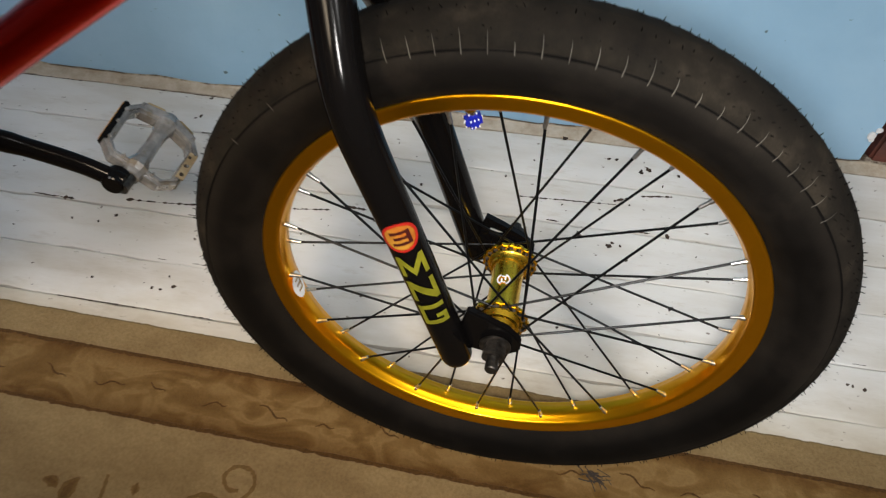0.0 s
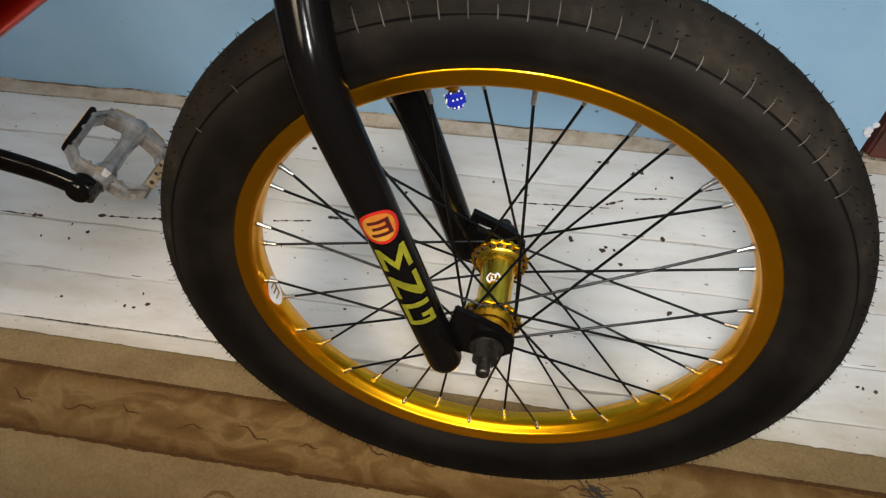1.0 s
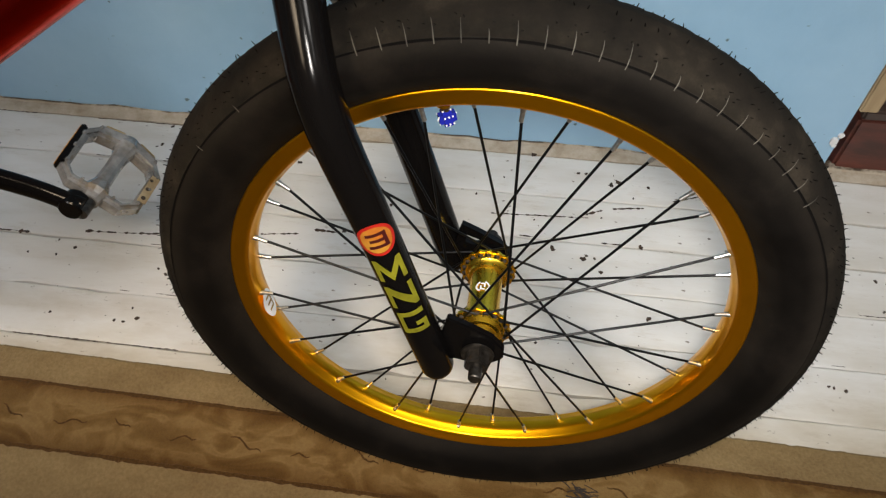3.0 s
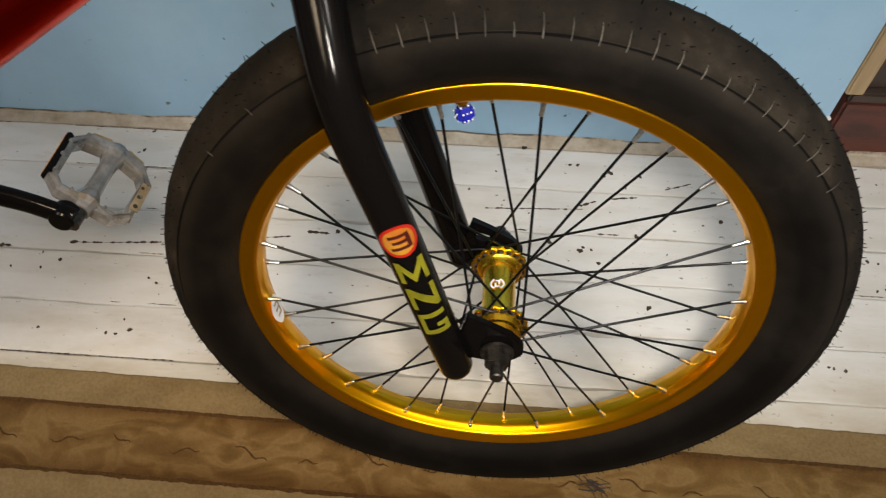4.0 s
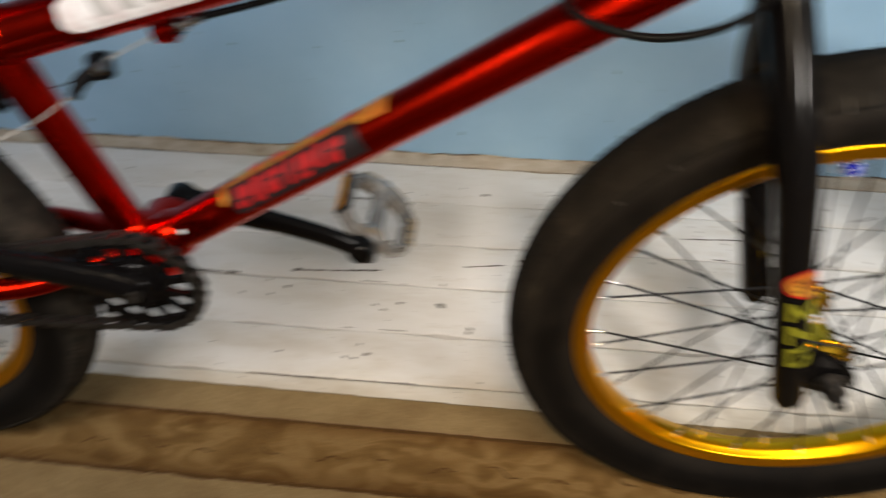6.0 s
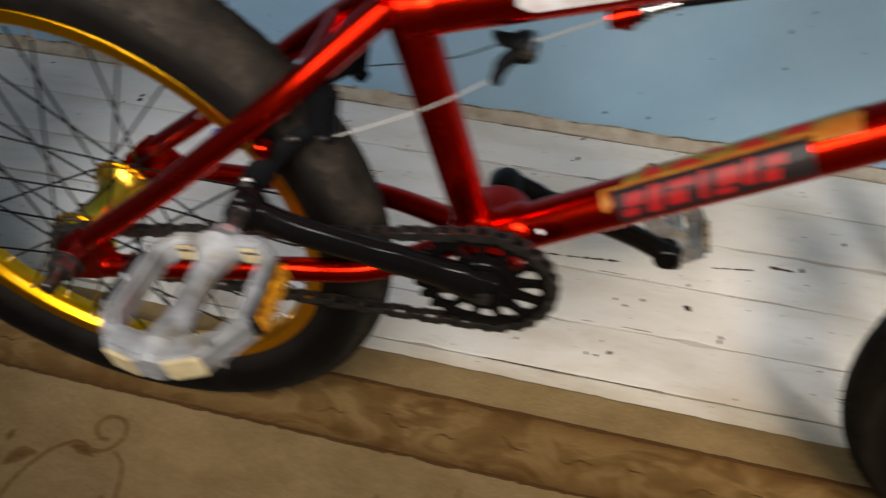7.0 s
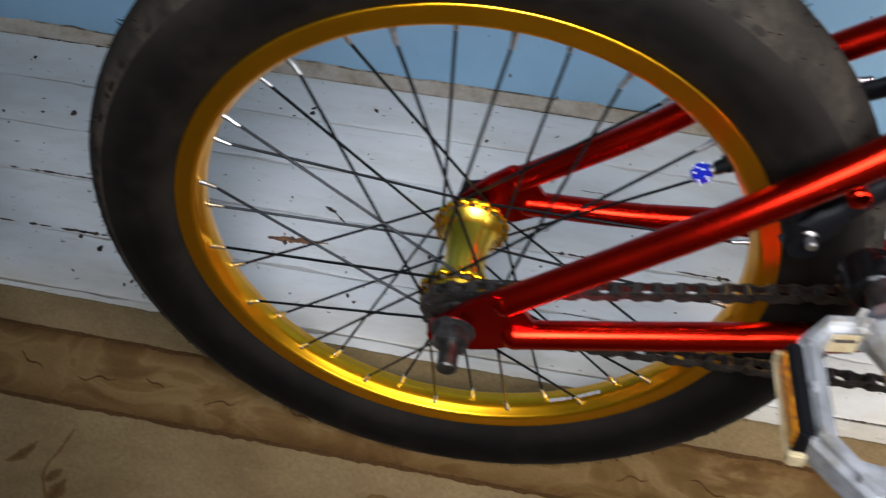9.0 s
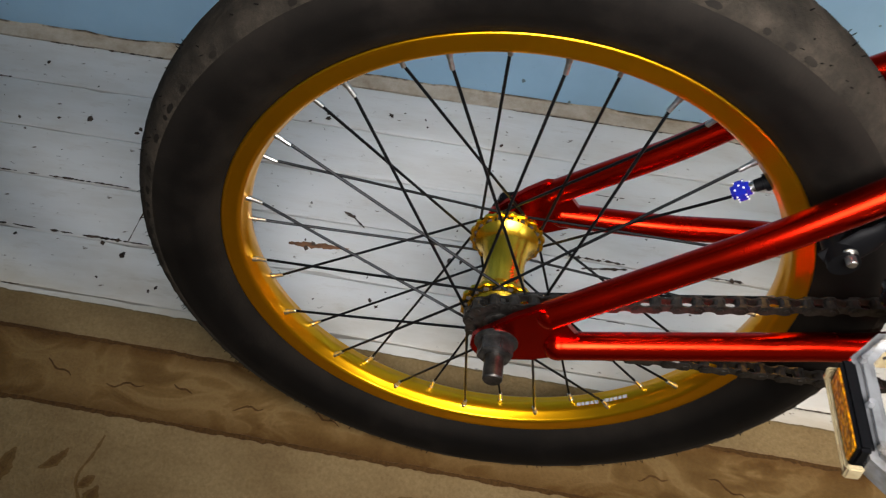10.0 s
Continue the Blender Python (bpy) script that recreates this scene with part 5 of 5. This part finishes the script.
# ---- cranks, chainring, chain ----
CHAIN_Y = -0.0445
RING_R = 0.0505
bm = bmesh.new()
teeth = []
for k in range(25):
    for f, r in ((0.0, 0.0478), (0.22, 0.0490), (0.38, 0.0540), (0.62, 0.0540), (0.78, 0.0490)):
        a = (k + f) * math.tau / 25
        teeth.append((r * math.cos(a), r * math.sin(a)))
holes = []
for k in range(13):
    a = k * math.tau / 13
    holes.append([(rr * math.cos(a + d), rr * math.sin(a + d)) for rr, d in ((0.0272, -0.085), (0.0315, -0.145), (0.0395, -0.170), (0.0415, -0.10), (0.0418, 0.0), (0.0415, 0.10), (0.0395, 0.170), (0.0315, 0.145), (0.0272, 0.085))])
slab(bm, teeth, 0.0042, Matrix.Translation((BB.x, CHAIN_Y, BB.z)) @ pose(0, 0, 0, 90, 0, 0), 0.0, holes)
lathe(bm, [(0.010, CHAIN_Y - 0.004), (0.0235, CHAIN_Y - 0.004), (0.0245, CHAIN_Y - 0.003), (0.0245, CHAIN_Y + 0.004), (0.010, CHAIN_Y + 0.004)], "Y", 40, centre=(BB.x, 0, BB.z))
crankset = part("chainring", bm, BLACK, bicycle, "black spoked chainring", )
ARM = Vector((-0.150, 0, 0.084))


def crank_arm(s):
    """s = -1: the near arm, pointing back and up; s = 1: the far arm, pointing forward and down."""
    d = (ARM if s < 0 else -ARM)
    bm = bmesh.new()
    ys = [s * v for v in ((0.0510, 0.0565, 0.0705, 0.0845, 0.0895, 0.0895) if s < 0 else (0.062, 0.068, 0.083, 0.094, 0.0965, 0.0965))]
    ts = (0.0, 0.2, 0.5, 0.8, 1.0, 1.055)
    rr = [(0.0150, 0.0095), (0.0128, 0.0090), (0.0112, 0.0085), (0.0108, 0.0085), (0.0125, 0.0088), (0.0095, 0.007)]
    tube(bm, curve_points([Vector((BB.x, y, BB.z)) + d * t for y, t in zip(ys, ts)], 5), [rr[min(i // 5, 5)] for i in range(26)], 20)
    rb = 0.0185 if s < 0 else 0.0155
    inn, tip = (0.046, 0.0560) if s < 0 else (0.048, 0.069)
    lathe(bm, [(0.004, s * inn), (rb - 0.001, s * inn), (rb, s * (inn + 0.003)), (rb, s * (tip - 0.003)), (rb - 0.002, s * tip), (0.004, s * tip)], "Y", 32, centre=(BB.x, 0, BB.z))
    end, ey = Vector((BB.x, 0, BB.z)) + d, abs(ys[-1])
    tube(bm, [(end.x, s * (ey + d2), end.z) for d2 in (-0.0100, -0.0085, 0.0085, 0.0100)], [0.0105, 0.0118, 0.0118, 0.0105], 22)
    arm = part("crank_arm", bm, BLACK, bicycle, "black steel crank arm")
    bm = bmesh.new()
    slab(bm, ngon(6, 0.0075), 0.006, Matrix.Translation((BB.x, s * (tip + 0.002), BB.z)) @ pose(0, 0, 0, 90, 0, 0), 0.0008)
    part("crank_bolt", bm, STEEL, arm)
    return Vector((BB.x, 0, BB.z)) + d


near_hole, far_hole = crank_arm(-1), crank_arm(1)

PEDAL_OUT = [(-0.027, 0.0), (0.027, 0.0), (0.042, 0.014), (0.0455, 0.064), (0.029, 0.086), (0.008, 0.092), (-0.008, 0.092), (-0.029, 0.086), (-0.0455, 0.064), (-0.042, 0.014)]


def pedal_at(hole, s, out, tilt, lenses, label):
    """A platform pedal whose spindle leaves the crank at hole; s: the way outwards along y; tilt in degrees about the spindle; lenses: the edges with a reflector."""
    m = Matrix.Translation((hole.x, s * out, hole.z)) @ pose(0, 0, 0, 0, -tilt, 0) @ (Matrix() if s > 0 else Matrix.Diagonal((1, -1, 1, 1)))
    bm = bmesh.new()
    half = [(0.0265, 0.0095), (0.0332, 0.0170), (0.0352, 0.0600), (0.0290, 0.0695), (0.0100, 0.0740)]
    inner = [(-half[0][0], half[0][1]), *half, *[(-x, y) for x, y in reversed(half[1:])]]
    hoop(bm, PEDAL_OUT, inner, 0.019, m, 0.0034)
    body = part("pedal", bm, ALLOY, bicycle, label)
    bm = bmesh.new()
    tube(bm, [m @ Vector((0, y, 0)) for y in (-0.006, 0.000, 0.006, 0.013, 0.022, 0.045, 0.064, 0.072, 0.080, 0.0925)], [0.0095, 0.0112, 0.0150, 0.0122, 0.0088, 0.0080, 0.0088, 0.0115, 0.0135, 0.0090], 12)
    part("bearing_tube", bm, ALLOY, body, "grey plastic barrel", False)
    bm = bmesh.new()
    tube(bm, [m @ Vector((0, y, 0)) for y in (-0.024, -0.006)], 0.0072, 16)
    part("spindle", bm, STEEL, body)
    for q in (-1, 1):
        edge = m @ Matrix.Translation((q * (0.0436 if s < 0 else 0.0412), 0, 0)) @ pose(0, 0, 0, 0, 0, -q * 2.5)
        if q in lenses:
            bm = bmesh.new()
            y0, y1 = (0.017, 0.062) if s < 0 else (0.0135, 0.0715)
            box(bm, (-0.0035, y0, -0.0078), (0.0030, y1, 0.0088 if q < 0 else 0.0066), 0.0015, edge)
            part("reflector", bm, PLASTIC, body, "black reflector holder")
            bm = bmesh.new()
            box(bm, (q * 0.0034 - 0.0007, y0 + 0.0030, -0.0062), (q * 0.0034 + 0.0007, y1 - 0.0025, 0.0066), 0.0005, edge)
            part("reflector_lens", bm, AMBER, body, "amber prismatic lens")
        if q in lenses and q < 0 and s < 0:
            bm = bmesh.new()
            box(bm, (q * 0.0040 - 0.0014, y0 - 0.003, -0.0104), (q * 0.0040 + 0.0014, y1 + 0.003, -0.0082), 0.0008, edge)
            for y in (y0 - 0.0018, y1 + 0.0022):
                box(bm, (q * 0.0022 - 0.0034, y - 0.0013, -0.0106), (q * 0.0022 + 0.0034, y + 0.0013, -0.0020), 0.0008, edge)
            part("reflector_lip", bm, YELLOWED, body, "cream plastic lip round the reflector")
        if q not in lenses:
            bm = bmesh.new()
            for z in (-1, 1):
                box(bm, (-0.0105, 0.020, -0.0008), (-0.0012, 0.060, 0.0008), 0.0005, m @ Matrix.Translation((q * 0.0462 if q > 0 else -0.0345, 0, z * 0.0098)))
            part("pedal_pad", bm, TAN, body, "tan stained plastic pad")
            for k in range(3):
                bm = bmesh.new()
                for z in (-1, 1):
                    slab(bm, ngon(9, 0.0024 - 0.0003 * k), 0.0008, m @ Matrix.Translation((q * (0.040 - 0.001 * k), 0.026 + 0.013 * k, z * 0.0109)))
                part("bolt_hole", bm, GAP, body)
        # yellowed inner sides of the window, with a slot
        bm = bmesh.new()
        box(bm, (-0.0005, 0.0240, -0.0082), (0.0005, 0.0600, 0.0050), 0.0004, m @ Matrix.Translation((q * 0.0345, 0, 0)) @ pose(0, 0, 0, 0, 0, -q * 4.0))
        box(bm, (-0.0062, -0.0005, -0.0075), (0.0062, 0.0005, 0.0050), 0.0004, m @ Matrix.Translation((q * 0.0215, 0.0094, 0)))
        part("window_lining", bm, YELLOWED, body, "yellowed inner side")
        bm = bmesh.new()
        box(bm, (-0.0046, -0.0004, -0.0010), (0.0046, 0.0004, 0.0010), 0.0002, m @ Matrix.Translation((q * 0.0215, 0.0100, 0.0010)))
        part("slot", bm, GAP, body)
        # yellowed pads on the outer end
        bm = bmesh.new()
        box(bm, (-0.0100, -0.0010, -0.0078), (0.0100, 0.0010, 0.0078), 0.0009, m @ Matrix.Translation((q * 0.0187, 0.0894, 0)) @ pose(0, 0, 0, 0, 0, -q * 16))
        part("pedal_pad", bm, YELLOWED, body, "yellowed plastic pad")
        for x, y in ((0.0165, 0.0062), (0.0385, 0.0175), (0.0408, 0.040), (0.0412, 0.060), (0.031, 0.0785)):
            for z in (-1, 1):
                bm = bmesh.new()
                tube(bm, [m @ Vector((q * x, y, z * 0.0088)), m @ Vector((q * x, y, z * 0.0120))], [0.0020, 0.0014], 8)
                part("stud", bm, ALLOY, body)
    return body


pedal_at(near_hole + Vector((0, 0, 0.004)), -1, 0.1210, 11.0, (-1, 1), "scuffed grey platform pedal with amber reflectors")
pedal_at(far_hole + Vector((0.008, 0, -0.005)), 1, 0.1130, -41.0, (-1,), "scuffed grey platform pedal, one reflector gone")

# rear cog and chain
COG_R = 0.0205
bm = bmesh.new()
teeth = []
for k in range(10):
    for f, r in ((0.0, 0.0175), (0.25, 0.019), (0.4, 0.0235), (0.6, 0.0235), (0.75, 0.019)):
        a = (k + f) * math.tau / 10
        teeth.append((r * math.cos(a), r * math.sin(a)))
slab(bm, teeth, 0.0028, Matrix.Translation((0, CHAIN_Y, 0.265)) @ pose(0, 0, 0, 90, 0, 0))
part("rear_cog", bm, STEEL, bicycle, "dark steel rear cog")


def chain_path():
    """Points along the chain's loop, with the run on top of the ring first."""
    c0, c1 = Vector((0, 0.265)), Vector((BB.x, BB.z))
    d = c1 - c0
    base, tilt = math.atan2(d.y, d.x), math.asin((RING_R - COG_R) / d.length)
    up, low = base + math.pi / 2 + tilt, base - math.pi / 2 - tilt
    pts = []
    for k in range(25):
        a = up + (low + math.tau - up) * k / 24
        pts.append(c0 + COG_R * Vector((math.cos(a), math.sin(a))))
    for k in range(41):
        a = low + (up - low) * k / 40
        pts.append(c1 + RING_R * Vector((math.cos(a), math.sin(a))))
    return pts + [pts[0]]


def link_mesh(wide):
    bm = bmesh.new()
    y = 0.0040 if wide else 0.0028
    out = [(0.00635 + 0.0042 * math.cos(a), 0.0042 * math.sin(a)) for a in [radians(v) for v in (-110, -60, 0, 60, 110)]]
    out += [(0.0, 0.0026)]
    out += [(-0.00635 + 0.0042 * math.cos(a), 0.0042 * math.sin(a)) for a in [radians(v) for v in (70, 120, 180, 240, 290)]]
    out += [(0.0, -0.0026)]
    for s in (-1, 1):
        slab(bm, out, 0.0012, pose(0, s * y, 0, 90, 0, 0))
    for x in (-0.00635, 0.00635):
        if wide:
            tube(bm, [(x, -0.0052, 0), (x, 0.0052, 0)], 0.0019, 8)
        else:
            tube(bm, [(x, -0.0022, 0), (x, 0.0022, 0)], 0.0038, 10)
    return mesh_of("link", bm, STEEL, False)


LINKS = link_mesh(True), link_mesh(False)
path = chain_path()
lengths = [0.0]
for a, b in zip(path, path[1:]):
    lengths.append(lengths[-1] + (b - a).length)
total = lengths[-1]
count = 2 * round(total / 0.0127 / 2)


def on_chain(s):
    s %= total
    for i in range(len(path) - 1):
        if lengths[i + 1] >= s:
            return path[i].lerp(path[i + 1], (s - lengths[i]) / max(1e-9, lengths[i + 1] - lengths[i]))
    return path[-1]


bm = bmesh.new()
slab(bm, ngon(6, 0.002), 0.0106, Matrix.Translation((on_chain(0).x, CHAIN_Y, on_chain(0).y)) @ pose(0, 0, 0, 90, 0, 0))
chain = part("chain", bm, STEEL, bicycle, "oily dark steel roller chain")
for k in range(count):
    p, q = on_chain(k * total / count), on_chain((k + 1) * total / count)
    ang = math.degrees(math.atan2(q.y - p.y, q.x - p.x))
    part("link", LINKS[k % 2], None, chain).matrix_basis = Matrix.Translation(((p.x + q.x) / 2, CHAIN_Y, (p.y + q.y) / 2)) @ pose(0, 0, 0, 0, -ang, 0)

# ---- rear brake: arms on the stays, straddle cable, yoke, cables ----
bm = bmesh.new()
brake = part("rear_brake", tube(bm, [(0.176, -0.034, 0.380), (0.176, -0.056, 0.380)], 0.0085, 18), PLASTIC, bicycle, "black rear cantilever brake with a white straddle cable")
bm = bmesh.new()
part("brake_pivot", tube(bm, [(0.176, 0.034, 0.380), (0.176, 0.056, 0.380)], 0.0085, 18), PLASTIC, brake)
for s in (-1, 1):
    bm = bmesh.new()
    tube(bm, curve_points([(0.172, s * 0.0480, 0.372), (0.186, s * 0.0450, 0.391), (0.206, s * 0.0390, 0.414), (0.230, s * 0.0350, 0.432)], 5), [(0.0095, 0.0040)] * 6 + [(0.0070, 0.0038)] * 10, 14)
    part("brake_arm", bm, PLASTIC, brake)
    # red boss of the stay, and the nuts on the arm
    bm = bmesh.new()
    tube(bm, [(0.1895, s * 0.044, 0.4135), (0.1895, s * 0.0525, 0.414), (0.1895, s * 0.0535, 0.414)], [0.0058, 0.0056, 0.0045], 16)
    part("brake_boss", bm, RED, brake, "red painted boss")
    bm = bmesh.new()
    slab(bm, ngon(6, 0.0032), 0.008, Matrix.Translation((0.1765, s * 0.0575, 0.3858)) @ pose(0, 0, 0, 90, 0, 0), 0.0008)
    slab(bm, ngon(18, 0.0044), 0.0016, Matrix.Translation((0.1765, s * 0.0535, 0.3858)) @ pose(0, 0, 0, 90, 0, 0), 0.0003)
    part("brake_bolt", bm, NICKEL, brake, "dull nickel bolt")
    for x, z, ln in ((0.2100, 0.4225, 0.0034), (0.2300, 0.4270, 0.0018)):
        bm = bmesh.new()
        tube(bm, [(x - ln, s * 0.0435, z - 0.001), (x + ln, s * 0.0435, z + 0.0012)], 0.0021, 10)
        part("arm_nut", bm, CHROME, brake)
    bm = bmesh.new()
    box(bm, (-0.0105, -0.0055, -0.0190), (0.0105, 0.0055, 0.0190), 0.0032, Matrix.Translation((0.2290, s * 0.0350, 0.4430)) @ pose(0, 0, 0, 0, 9, 0))
    tube(bm, [(0.2305, s * 0.0350, 0.4250), (0.2350, s * 0.0352, 0.4195)], [0.0062, 0.0050], 14)
    part("cable_anchor", bm, PLASTIC, brake)
YOKE = Vector((0.3475, 0, 0.4850))
bm = bmesh.new()
tube(bm, [YOKE + Vector((-0.001, 0, -0.006)), YOKE + Vector((0.0, 0, 0.004)), YOKE + Vector((0.002, 0, 0.007))], [0.0092, 0.0092, 0.006], 18)
for s in (-1, 1):
    tube(bm, curve_points([YOKE + Vector((0, s * 0.004, 0)), YOKE + Vector((-0.009 - 0.003 * (s > 0), s * 0.0115, -0.004)), YOKE + Vector((-0.012 - 0.005 * (s > 0), s * 0.018, -0.008)), YOKE + Vector((-0.013 - 0.008 * (s > 0), s * 0.024, -0.013 + 0.005 * (s > 0)))], 3), [(0.0052, 0.0036)] * 6 + [(0.0042, 0.0030)] * 3 + [(0.0025, 0.002)], 12)
yoke = part("yoke", bm, PLASTIC, brake, "black straddle yoke")
bm = bmesh.new()
tube(bm, [YOKE + Vector((0.003, -0.0105, 0.002)), YOKE + Vector((0.003, 0.0105, 0.002))], 0.0040, 12)
part("yoke_bolt", bm, CHROME, brake)
for s in (-1, 1):
    bm = bmesh.new()
    tube(bm, curve_points([YOKE + Vector((-0.011, s * 0.019, -0.009)), (0.297, s * 0.0265, 0.4515), (0.238, s * 0.0400, 0.4270)], 6), 0.00055 if s < 0 else 0.0005, 8)
    part("straddle_cable", bm, CABLE if s < 0 else PLASTIC, brake, "pale frayed wire" if s < 0 else "dark wire")
bm = bmesh.new()
tube(bm, [YOKE + Vector((0, 0, 0.002)), (0.394, 0, 0.5110)], 0.0006, 8)
part("brake_wire", bm, CABLE, brake)
bm = bmesh.new()
tube(bm, curve_points([(0.426, 0, 0.5245), (0.47, 0.002, 0.5365), (0.55, 0.004, 0.562), (0.65, 0.010, 0.594), (0.73, 0.030, 0.632)], 6), 0.0025, 10)
part("cable_housing", bm, PLASTIC, brake, "black cable housing")
bm = bmesh.new()
tube(bm, [(0.411, 0, 0.5180), (0.414, 0, 0.5193), (0.4145, 0, 0.5196), (0.4270, 0, 0.5249)], [0.0048, 0.0048, 0.0034, 0.0034], 12)
part("ferrule", bm, CHROME, brake)
bm = bmesh.new()
tube(bm, [(0.4075, 0, 0.5165), (0.4108, 0, 0.5180)], 0.0056, 12)
part("adjuster", bm, PLASTIC, brake)
# loose black cable hanging below the head tube
bm = bmesh.new()
tube(bm, curve_points([(0.640, -0.026, 0.590), (0.655, -0.030, 0.556), (0.684, -0.032, 0.544), (0.715, -0.034, 0.543), (0.748, -0.032, 0.553), (0.768, -0.028, 0.575), (0.772, -0.024, 0.62)], 8), 0.0026, 10)
part("front_cable", bm, PLASTIC, bicycle, "black looped brake cable")
